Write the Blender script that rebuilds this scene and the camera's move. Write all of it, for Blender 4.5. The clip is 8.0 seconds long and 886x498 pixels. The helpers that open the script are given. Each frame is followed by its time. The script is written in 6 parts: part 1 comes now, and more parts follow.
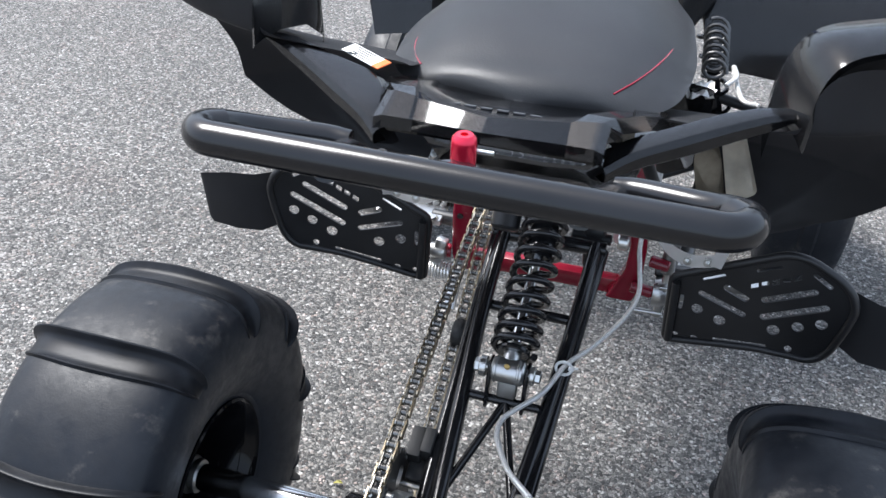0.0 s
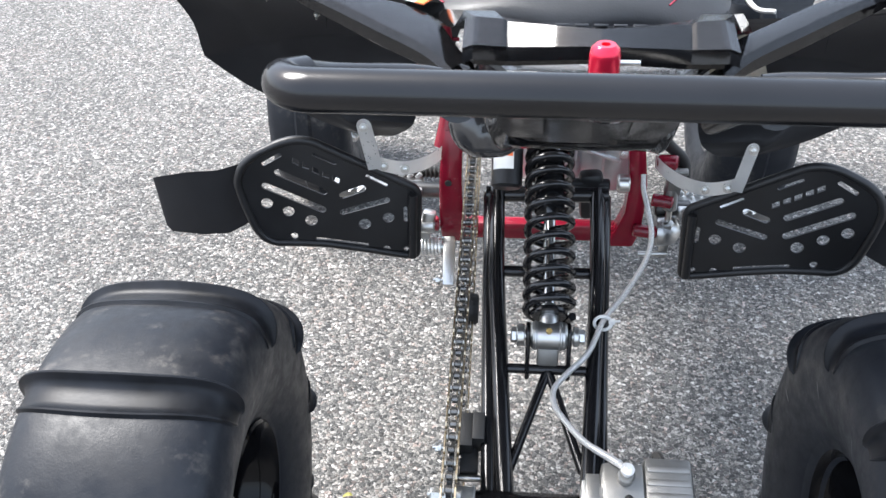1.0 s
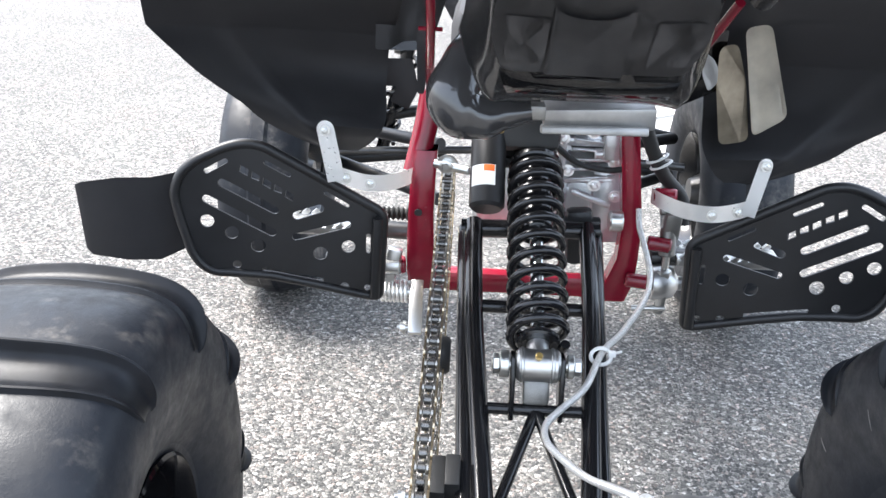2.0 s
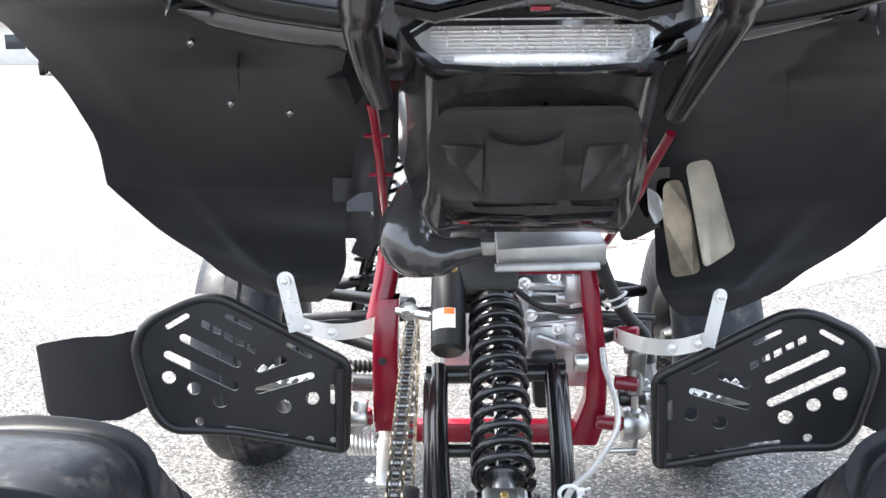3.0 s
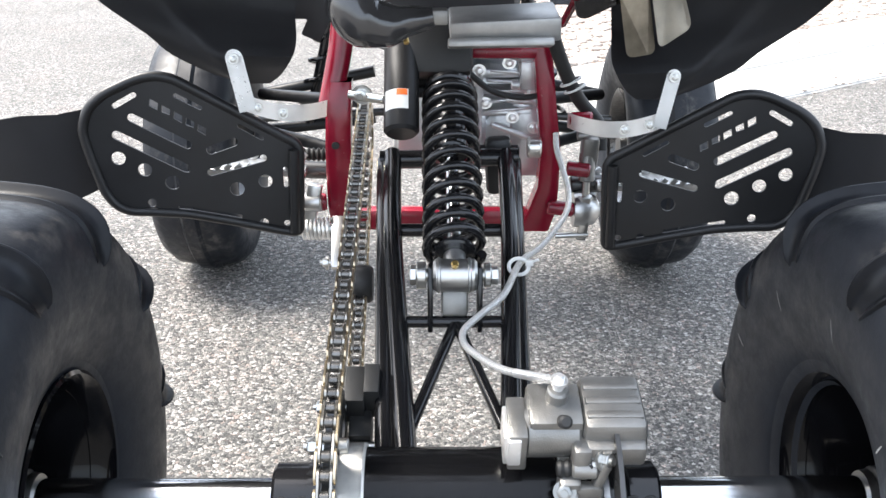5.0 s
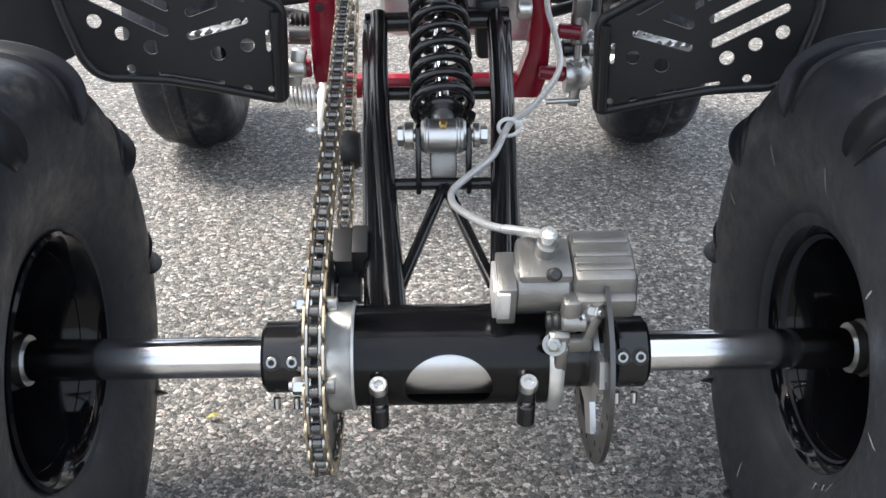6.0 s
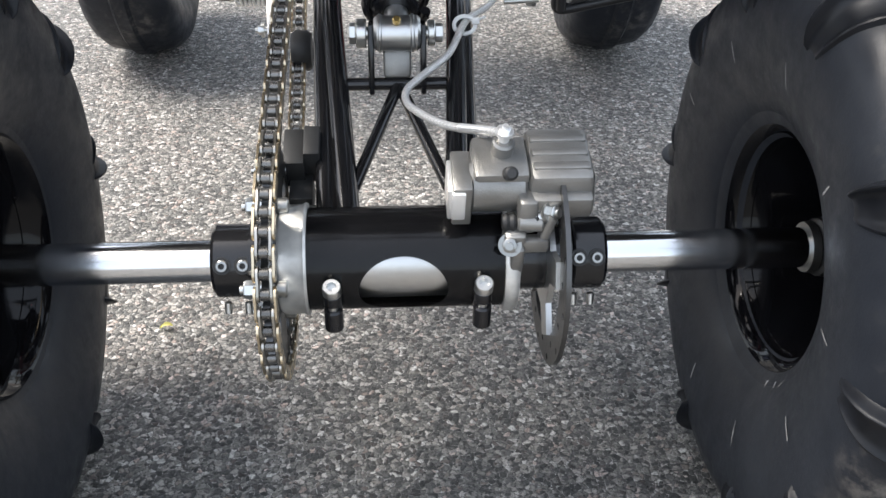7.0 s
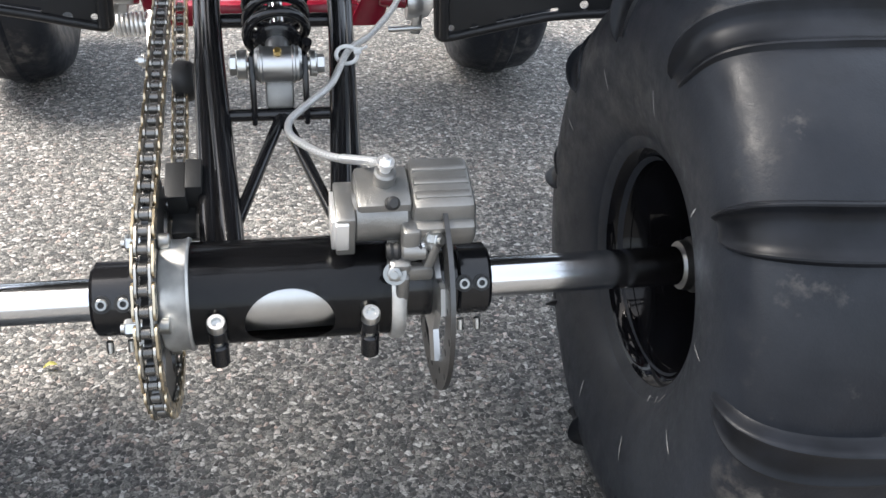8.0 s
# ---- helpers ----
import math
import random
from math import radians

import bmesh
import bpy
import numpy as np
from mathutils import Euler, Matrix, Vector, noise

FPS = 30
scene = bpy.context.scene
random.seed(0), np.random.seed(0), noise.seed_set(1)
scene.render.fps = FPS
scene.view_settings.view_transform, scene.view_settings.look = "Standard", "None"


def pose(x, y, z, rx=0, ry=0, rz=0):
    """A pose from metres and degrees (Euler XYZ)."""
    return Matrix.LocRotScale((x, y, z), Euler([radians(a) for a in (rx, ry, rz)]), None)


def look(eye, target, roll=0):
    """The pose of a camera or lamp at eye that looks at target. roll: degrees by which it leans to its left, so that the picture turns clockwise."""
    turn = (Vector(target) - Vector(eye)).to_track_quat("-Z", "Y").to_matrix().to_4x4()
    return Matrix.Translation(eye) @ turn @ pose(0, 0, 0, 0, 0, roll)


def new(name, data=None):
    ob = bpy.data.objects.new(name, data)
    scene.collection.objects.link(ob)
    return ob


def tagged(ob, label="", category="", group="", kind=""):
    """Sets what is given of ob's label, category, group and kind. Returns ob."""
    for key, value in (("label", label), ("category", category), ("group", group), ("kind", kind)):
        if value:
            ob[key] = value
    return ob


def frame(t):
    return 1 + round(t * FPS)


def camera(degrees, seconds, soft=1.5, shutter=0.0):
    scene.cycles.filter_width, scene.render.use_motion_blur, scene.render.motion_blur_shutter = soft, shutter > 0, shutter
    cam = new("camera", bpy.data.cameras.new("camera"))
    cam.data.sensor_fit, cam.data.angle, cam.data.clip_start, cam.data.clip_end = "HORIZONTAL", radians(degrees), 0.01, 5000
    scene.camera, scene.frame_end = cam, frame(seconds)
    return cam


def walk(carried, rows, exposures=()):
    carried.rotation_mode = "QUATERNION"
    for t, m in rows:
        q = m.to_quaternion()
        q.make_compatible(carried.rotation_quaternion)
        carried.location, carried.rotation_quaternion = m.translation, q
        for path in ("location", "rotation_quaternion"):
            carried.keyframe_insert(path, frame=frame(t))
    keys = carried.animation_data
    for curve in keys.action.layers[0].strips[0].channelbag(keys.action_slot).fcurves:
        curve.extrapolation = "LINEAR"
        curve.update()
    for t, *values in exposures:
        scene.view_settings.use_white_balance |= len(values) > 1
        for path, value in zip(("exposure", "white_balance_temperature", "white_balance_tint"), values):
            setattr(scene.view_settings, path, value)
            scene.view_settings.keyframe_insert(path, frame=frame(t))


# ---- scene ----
# The camera and its way
cam = camera(50.3, 8.0)
PATH = [
    (0, (0.186, -0.764, 1.305), (-0.263, 0.822, 0.173), 2.1),
    (0.2, (0.181, -0.755, 1.286), (-0.18, 0.792, 0.071), 2.0),
    (0.5, (0.163, -0.742, 1.261), (-0.178, 0.817, 0.056), -0.0),
    (0.8, (0.04, -0.732, 1.221), (-0.202, 0.892, 0.079), -0.6),
    (1, (-0.037, -0.723, 1.209), (-0.184, 0.913, 0.067), -1.0),
    (1.2, (-0.084, -0.701, 1.162), (-0.2, 0.961, 0.056), 0.3),
    (2.3, (-0.042, -0.666, 0.885), (-0.092, 1.229, 0.244), 1.7),
    (2.5, (-0.029, -0.678, 0.876), (-0.079, 1.244, 0.324), 0.5),
    (3, (-0.024, -0.688, 0.892), (-0.077, 1.268, 0.476), -0.5),
    (3.5, (-0.02, -0.694, 0.903), (-0.031, 1.271, 0.535), -0.1),
    (4, (-0.011, -0.695, 0.882), (0.009, 1.247, 0.406), -0.5),
    (4.5, (-0.011, -0.699, 0.855), (0.039, 1.202, 0.238), -0.0),
    (5, (-0.014, -0.704, 0.833), (0.014, 1.148, 0.079), 0.3),
    (5.2, (-0.013, -0.703, 0.825), (0.012, 1.124, 0.011), 0.1),
    (6.3, (-0.009, -0.704, 0.788), (0.043, 1.016, -0.231), -0.1),
    (6.5, (-0.012, -0.7, 0.783), (0.055, 0.989, -0.285), 0.2),
    (7, (-0.004, -0.695, 0.776), (0.118, 0.964, -0.334), 1.0),
    (7.5, (0.011, -0.696, 0.78), (0.27, 0.969, -0.297), 2.3),
    (8, (0.012, -0.698, 0.787), (0.336, 0.96, -0.283), 2.9),
]
EXPOSURES = [(0, 0.93, 6250, 10), (0.5, 1.13, 6450, 10), (1.2, 1.6, 6420, 10), (2.3, 1.97, 6600, 10), (3.5, 2.15, 6700, 10), (4.5, 1.84, 6720, 10), (5.2, 1.7, 6800, 10), (6.3, 1.32, 6860, 10), (8, 1.46, 6850, 10)]
walk(cam, [(t, look(eye, target, roll)) for t, eye, target, roll in PATH], EXPOSURES)

# ---- light: a bright veiled sky, and a broad soft sun behind the haze ----
SUN_EL, SUN_AZ = radians(58), radians(-72)      # azimuth from +y towards +x
world = bpy.data.worlds.new("sky")
scene.world = world
world.use_nodes = True
wn, wl = world.node_tree.nodes, world.node_tree.links
sky = wn.new("ShaderNodeTexSky")
sky.sky_type, sky.sun_disc = "NISHITA", False
sky.sun_elevation, sky.sun_rotation = SUN_EL, SUN_AZ
sky.dust_density, sky.ozone_density, sky.air_density = 4.0, 1.0, 1.0
veil = wn.new("ShaderNodeMix")
veil.data_type = "RGBA"
veil.inputs[0].default_value = 0.50
veil.inputs[7].default_value = (5.3, 6.0, 7.0, 1)
wl.new(sky.outputs[0], veil.inputs[6])
wl.new(veil.outputs[2], wn["Background"].inputs[0])
wn["Background"].inputs[1].default_value = 0.15
sun = new("sun", bpy.data.lights.new("sun", "SUN"))
sun.data.energy, sun.data.angle, sun.data.color = 3.3, radians(26), (1.0, 0.985, 0.965)
sun.matrix_world = look((0, 0, 0), (-math.sin(SUN_AZ) * math.cos(SUN_EL), -math.cos(SUN_AZ) * math.cos(SUN_EL), -math.sin(SUN_EL)))

# ---- materials ----


class Nodes:
    """A small builder of node materials."""

    def __init__(self, name):
        self.mat = bpy.data.materials.new(name)
        self.mat.use_nodes = True
        self.n, self.l = self.mat.node_tree.nodes, self.mat.node_tree.links
        self.bsdf = self.n["Principled BSDF"]
        self.co = self.n.new("ShaderNodeTexCoord").outputs["Object"]

    def put(self, sock, v):
        if hasattr(v, "is_output"):
            self.l.new(v, sock)
        else:
            sock.default_value = v

    def set(self, **kw):
        for k, v in kw.items():
            self.put(self.bsdf.inputs[k.replace("_", " ")], v)
        return self

    def noise(self, scale, detail=4.0, rough=0.55, co=None):
        t = self.n.new("ShaderNodeTexNoise")
        t.inputs["Scale"].default_value, t.inputs["Detail"].default_value, t.inputs["Roughness"].default_value = scale, detail, rough
        self.l.new(co or self.co, t.inputs["Vector"])
        return t.outputs["Fac"]

    def voronoi(self, scale, feature="F1", out="Distance", co=None):
        t = self.n.new("ShaderNodeTexVoronoi")
        t.feature = feature
        t.inputs["Scale"].default_value = scale
        self.l.new(co or self.co, t.inputs["Vector"])
        return t.outputs[out]

    def ramp(self, fac, stops):
        t = self.n.new("ShaderNodeValToRGB")
        e = t.color_ramp.elements
        while len(e) < len(stops):
            e.new(0.5)
        for el, (p, c) in zip(e, stops):
            el.position = p
            el.color = (c, c, c, 1) if isinstance(c, (int, float)) else (*c, 1)
        self.l.new(fac, t.inputs[0])
        return t.outputs[0]

    def mix(self, fac, a, b, mode="MIX"):
        t = self.n.new("ShaderNodeMix")
        t.data_type, t.blend_type = "RGBA", mode
        for s, v in ((t.inputs[0], fac), (t.inputs[6], a), (t.inputs[7], b)):
            if not hasattr(v, "is_output") and isinstance(v, tuple) and len(v) == 3:
                v = (*v, 1)
            self.put(s, v)
        return t.outputs[2]

    def calc(self, op, a, b=0.0):
        t = self.n.new("ShaderNodeMath")
        t.operation = op
        self.put(t.inputs[0], a)
        self.put(t.inputs[1], b)
        return t.outputs[0]

    def bump(self, height, strength=0.3, dist=0.002):
        t = self.n.new("ShaderNodeBump")
        t.inputs["Strength"].default_value, t.inputs["Distance"].default_value = strength, dist
        self.l.new(height, t.inputs["Height"])
        self.l.new(t.outputs[0], self.bsdf.inputs["Normal"])
        return self


def simple(name, base, rough, metal=0.0, vary=0.25, scale=14.0, grain=180.0, bump=0.05, coat=0.0, spec=0.5):
    """Paint, metal or plastic with a coarse and a fine variation of colour, gloss and relief."""
    m = Nodes(name)
    big, fine = m.noise(scale, 5), m.noise(grain, 3)
    lo, hi = tuple(c * (1 - vary) for c in base), tuple(min(1, c * (1 + vary)) for c in base)
    col = m.mix(m.ramp(big, [(0.3, 0.0), (0.7, 1.0)]), lo, hi)
    r = m.calc("ADD", m.calc("MULTIPLY", m.calc("ADD", big, fine), rough * 0.35), rough * 0.65)
    m.set(Base_Color=col, Roughness=r, Metallic=metal, Coat_Weight=coat, Specular_IOR_Level=spec)
    m.bsdf.inputs["Coat Roughness"].default_value = 0.06
    return m.bump(fine, bump, 0.001).mat


TAIL = simple("tail_gloss_plastic", (0.008, 0.008, 0.009), 0.09, vary=0.2, bump=0.006, coat=1.0, spec=0.7)
GLOSS = simple("black_gloss_plastic", (0.009, 0.009, 0.010), 0.12, vary=0.2, bump=0.008, coat=0.8)
TRAY = simple("dull_tray_aluminium", (0.40, 0.395, 0.385), 0.36, metal=0.6, vary=0.3, scale=18, grain=240, bump=0.12)
# base raised well above gloss black to stand in for veiling glare
LIFTED_GLOSS = simple("lifted_black_gloss", (0.040, 0.039, 0.040), 0.14, vary=0.4, scale=9, bump=0.01, coat=0.8)
POWDER = simple("black_powder_coat", (0.010, 0.010, 0.011), 0.15, vary=0.2, grain=600, bump=0.03)
BAR = simple("black_bar_paint", (0.006, 0.006, 0.007), 0.20, vary=0.3, grain=500, bump=0.008, spec=0.5)
SATIN = simple("black_satin_steel", (0.012, 0.012, 0.013), 0.42, vary=0.3, grain=500, bump=0.08)
MATTE = simple("black_matte_plastic", (0.042, 0.042, 0.045), 0.5, vary=0.2, scale=6, grain=900, bump=0.15, spec=0.35)
UNDER = simple("black_moulded_plastic", (0.075, 0.073, 0.074), 0.24, vary=0.25, scale=9, grain=700, bump=0.05, coat=0.3)
RED = simple("red_frame_paint", (0.235, 0.006, 0.022), 0.25, vary=0.25, bump=0.02, coat=0.2)
ANODISED = simple("red_anodised", (0.75, 0.02, 0.06), 0.2, metal=0.6, vary=0.1, bump=0.01, coat=0.4)
PLATED = simple("bright_zinc_plate", (0.92, 0.91, 0.89), 0.30, metal=0.70, vary=0.08, grain=240, bump=0.010)
SCORCHED = simple("scorched_steel", (0.30, 0.26, 0.20), 0.38, metal=0.6, vary=0.45, scale=22, grain=200, bump=0.15)
CHROME = simple("polished_steel", (0.72, 0.73, 0.74), 0.13, metal=1.0, vary=0.06, bump=0.01)
ZINC = simple("zinc_plated_steel", (0.62, 0.62, 0.60), 0.3, metal=1.0, vary=0.15, grain=300, bump=0.04)
STEEL = simple("plain_screw_steel", (0.34, 0.34, 0.33), 0.34, metal=1.0, vary=0.2, grain=300, bump=0.04)
ALU = simple("machined_aluminium", (0.60, 0.60, 0.59), 0.34, metal=1.0, vary=0.15, grain=260, bump=0.05)
CAST = simple("cast_aluminium", (0.28, 0.273, 0.258), 0.38, metal=0.75, vary=0.2, scale=22, grain=700, bump=0.35)
BARE = simple("bare_turned_alloy", (0.62, 0.61, 0.58), 0.42, metal=0.55, vary=0.25, scale=40, grain=240, bump=0.2)
ENGINE = simple("engine_alloy", (0.66, 0.67, 0.68), 0.32, metal=0.75, vary=0.2, grain=500, bump=0.2)
DARK_STEEL = simple("dark_steel", (0.10, 0.10, 0.10), 0.36, metal=0.9, vary=0.3, grain=300, bump=0.1)
LINK = simple("bright_link_steel", (0.44, 0.42, 0.38), 0.3, metal=1.0, vary=0.25, bump=0.05)
GOLD = simple("gold_chain_plate", (0.62, 0.52, 0.37), 0.30, metal=1.0, vary=0.2, bump=0.03)
ROLLER = simple("greased_roller", (0.16, 0.155, 0.147), 0.28, metal=0.85, vary=0.4, bump=0.05)
BRASS = simple("brass", (0.62, 0.43, 0.16), 0.3, metal=1.0, vary=0.15)
RUBBER = simple("black_rubber", (0.018, 0.018, 0.018), 0.55, vary=0.3, grain=500, bump=0.1)
WHITE = simple("white_plastic", (0.75, 0.75, 0.73), 0.45, vary=0.06)
ORANGE = simple("orange_print", (0.80, 0.16, 0.03), 0.5, vary=0.06)
STEEL_PLATE = simple("heat_shield_steel", (0.60, 0.55, 0.46), 0.42, metal=0.2, vary=0.3, scale=18, grain=200, bump=0.12)
PRINT = simple("pale_print", (0.075, 0.078, 0.085), 0.6, vary=0.1, spec=0.15)
RIM = simple("black_rim_paint", (0.004, 0.004, 0.005), 0.07, vary=0.2, bump=0.006, spec=0.2)


def tyre_material():
    """Black rubber: the walls clean, the tread scuffed and dusty where it meets the road."""
    m = Nodes("dusty_tyre_rubber")
    parts = m.n.new("ShaderNodeSeparateXYZ")
    m.l.new(m.co, parts.inputs[0])
    rad = m.calc("SQRT", m.calc("ADD", m.calc("MULTIPLY", parts.outputs[1], parts.outputs[1]), m.calc("MULTIPLY", parts.outputs[2], parts.outputs[2])))
    edge = m.calc("ADD", rad, m.calc("MULTIPLY", m.calc("SUBTRACT", m.noise(18, 4), 0.5), 0.03))
    tread = m.ramp(m.calc("MULTIPLY", m.calc("SUBTRACT", edge, 0.225), 25.0), [(0.0, 0.0), (1.0, 1.0)])
    dust = m.ramp(m.noise(11, 6, 0.65), [(0.53, 0.0), (0.64, 1.0)])
    spots = m.ramp(m.noise(60, 4, 0.6), [(0.42, 0.0), (0.64, 1.0)])
    film = m.ramp(m.noise(16, 5, 0.7), [(0.35, 0.0), (0.8, 1.0)])
    wall = m.mix(film, (0.0130, 0.0155, 0.0205), (0.0210, 0.0245, 0.0310))
    worn = m.mix(film, (0.0062, 0.0078, 0.0112), (0.0140, 0.0160, 0.0205))
    col = m.mix(tread, wall, worn)
    col = m.mix(m.calc("MULTIPLY", m.calc("MULTIPLY", m.calc("MULTIPLY", dust, spots), 0.60), tread), col, (0.17, 0.156, 0.140))
    fine = m.noise(500, 3)
    r = m.calc("ADD", m.calc("MULTIPLY", m.ramp(m.noise(38, 6, 0.7), [(0.35, 0.0), (0.68, 1.0)]), 0.26), 0.32)
    m.set(Base_Color=col, Roughness=r, Specular_IOR_Level=m.calc("ADD", m.calc("MULTIPLY", tread, 0.04), 0.26))
    return m.bump(m.calc("ADD", m.calc("ADD", m.calc("MULTIPLY", fine, 0.4), m.noise(22, 3)), m.calc("MULTIPLY", m.noise(110, 4, 0.7), 0.7)), 0.20, 0.0016).mat


PADDLE = simple("moulded_paddle_rubber", (0.0080, 0.0091, 0.0117), 0.40, vary=0.55, scale=24, grain=300, bump=0.06, spec=0.22)
CHALK = simple("chalk_mark", (0.24, 0.24, 0.24), 0.8, vary=0.3, grain=800)
TYRE = tyre_material()


def vinyl_material():
    m = Nodes("seat_vinyl")
    grain = m.voronoi(420)
    col = m.mix(m.noise(9, 5), (0.050, 0.052, 0.057), (0.085, 0.088, 0.095))
    m.set(Base_Color=col, Roughness=m.calc("ADD", m.calc("MULTIPLY", m.noise(12), 0.14), 0.30))
    return m.bump(grain, 0.12, 0.0006).mat


VINYL = vinyl_material()


def hose_material():
    m = Nodes("braided_hose")
    w = m.n.new("ShaderNodeTexChecker")
    w.inputs["Scale"].default_value = 700
    m.l.new(m.co, w.inputs["Vector"])
    col = m.mix(w.outputs["Fac"], (0.50, 0.49, 0.47), (0.74, 0.73, 0.70))
    m.set(Base_Color=col, Roughness=0.35, Metallic=0.35)
    return m.bump(w.outputs["Fac"], 0.4, 0.0006).mat


HOSE = hose_material()


def asphalt_material():
    """Worn chip-seal: pale, dark, tan and pinkish stones of a few millimetres in a grey binder."""
    m = Nodes("worn_chip_asphalt")
    warp = m.n.new("ShaderNodeVectorMath")
    warp.operation = "ADD"
    nz = m.n.new("ShaderNodeTexNoise")
    nz.inputs["Scale"].default_value = 90
    m.l.new(m.co, nz.inputs["Vector"])
    sc = m.n.new("ShaderNodeVectorMath")
    sc.operation = "SCALE"
    sc.inputs["Scale"].default_value = 0.008
    m.l.new(nz.outputs["Color"], sc.inputs[0])
    m.l.new(m.co, warp.inputs[0])
    m.l.new(sc.outputs[0], warp.inputs[1])
    co = warp.outputs[0]
    def split(sock):
        t = m.n.new("ShaderNodeSeparateColor")
        m.l.new(sock, t.inputs[0])
        return t.outputs
    big, mid = split(m.voronoi(155, "F1", "Color", co)), split(m.voronoi(300, "F1", "Color", co))
    edge = m.voronoi(155, "DISTANCE_TO_EDGE", "Distance", co)
    pits = m.noise(300, 3, 0.65, co)
    stones = [(0.0, (0.034, 0.034, 0.033)), (0.3, (0.085, 0.084, 0.080)), (0.55, (0.155, 0.150, 0.139)), (0.76, (0.245, 0.232, 0.211)), (0.9, (0.34, 0.322, 0.298)), (1.0, (0.52, 0.505, 0.48))]
    large = m.ramp(big[0], stones)
    large = m.mix(m.ramp(big[1], [(0.78, 0.0), (0.95, 0.6)]), large, m.mix(1.0, large, (1.16, 0.9, 0.84), "MULTIPLY"))
    fine = m.ramp(mid[0], [(0.0, (0.035, 0.035, 0.035)), (0.45, (0.09, 0.088, 0.084)), (0.8, (0.20, 0.19, 0.178)), (1.0, (0.42, 0.41, 0.39))])
    col = m.mix(m.ramp(m.calc("ADD", m.calc("MULTIPLY", edge, 2.2), m.calc("MULTIPLY", m.calc("SUBTRACT", pits, 0.5), 0.7)), [(0.10, 0.0), (0.24, 1.0)]), fine, large)
    col = m.mix(1.0, col, m.ramp(pits, [(0.38, 0.55), (0.60, 1.26)]), "MULTIPLY")
    patch = m.ramp(m.noise(1.3, 6, 0.6), [(0.3, 0.80), (0.7, 1.14)])
    rose = m.mix(m.ramp(m.noise(3.2, 4), [(0.55, 0.0), (0.75, 0.35)]), (1, 1, 1), (1.10, 0.95, 0.92))
    col = m.mix(1.0, m.mix(1.0, col, patch, "MULTIPLY"), rose, "MULTIPLY")
    h = m.calc("ADD", m.calc("MULTIPLY", m.ramp(edge, [(0.0, 0.0), (0.2, 1.0)]), m.calc("ADD", m.calc("MULTIPLY", big[2], 0.7), 0.3)), m.calc("MULTIPLY", pits, 0.8))
    m.set(Base_Color=col, Roughness=0.62, Specular_IOR_Level=0.32)
    return m.bump(h, 0.8, 0.003).mat


ASPHALT = asphalt_material()


def concrete_material():
    m = Nodes("pale_concrete")
    col = m.mix(m.ramp(m.noise(2.5, 6, 0.7), [(0.3, 0.0), (0.7, 1.0)]), (0.42, 0.41, 0.39), (0.56, 0.55, 0.53))
    col = m.mix(m.ramp(m.noise(45, 4), [(0.6, 0.0), (0.75, 0.4)]), col, (0.3, 0.29, 0.27))
    m.set(Base_Color=col, Roughness=0.8)
    return m.bump(m.noise(160, 4), 0.3, 0.002).mat


CONCRETE = concrete_material()


def stone_material(name, a, b):
    m = Nodes(name)
    rnd = m.n.new("ShaderNodeNewGeometry").outputs["Random Per Island"]
    col = m.mix(m.noise(14, 6, 0.65), a, b)
    col = m.mix(1.0, col, m.ramp(rnd, [(0.0, 0.6), (1.0, 1.25)]), "MULTIPLY")
    m.set(Base_Color=col, Roughness=0.8)
    return m.bump(m.noise(60, 5), 0.5, 0.006).mat


PEBBLE = stone_material("river_pebble", (0.30, 0.26, 0.23), (0.48, 0.43, 0.39))
BOULDER = stone_material("pale_boulder", (0.36, 0.35, 0.33), (0.56, 0.55, 0.52))


def lens_material():
    m = Nodes("clear_lamp_lens")
    m.set(Base_Color=(0.9, 0.9, 0.9, 1), Roughness=0.04, Alpha=0.10)
    w = m.n.new("ShaderNodeTexWave")
    w.inputs["Scale"].default_value = 60
    m.l.new(m.co, w.inputs["Vector"])
    return m.bump(w.outputs["Fac"], 0.3, 0.001).mat


LENS = lens_material()
REFLECTOR = simple("silvered_reflector", (0.96, 0.96, 0.97), 0.26, metal=0.70, vary=0.03)

# ---- mesh helpers ----


UNIT = Matrix()      # where the unit (frame, tail, ...) that is being built sits on the quad


def unit(x=0.0, y=0.0, z=0.0, wide=1.0):
    """The parts that follow belong to a unit set off by x, y, z and spread sideways by wide."""
    global UNIT
    UNIT = Matrix.Translation((x, y, z)) @ Matrix.Diagonal((wide, 1, 1, 1))


def part(name, bm, material, parent, label="", smooth=True, angle=40):
    """One bmesh as one mesh object under its thing or part."""
    me = bpy.data.meshes.new(name)
    if parent is not None:
        bm.transform(UNIT)
    bm.normal_update()
    for e in bm.edges:
        if len(e.link_faces) == 2:
            e.smooth = e.calc_face_angle(0) < radians(angle)
    for f in bm.faces:
        f.smooth = smooth
    bm.to_mesh(me)
    bm.free()
    me.materials.append(material)
    ob = new(name, me)
    if parent is not None:
        ob.parent = parent
    if label:
        ob["label"] = label
    return ob


def share(name, ob, m, parent):
    """Another piece on the mesh of ob, at the pose m."""
    o = new(name, ob.data)
    o.parent = parent
    o.matrix_basis = m
    return o


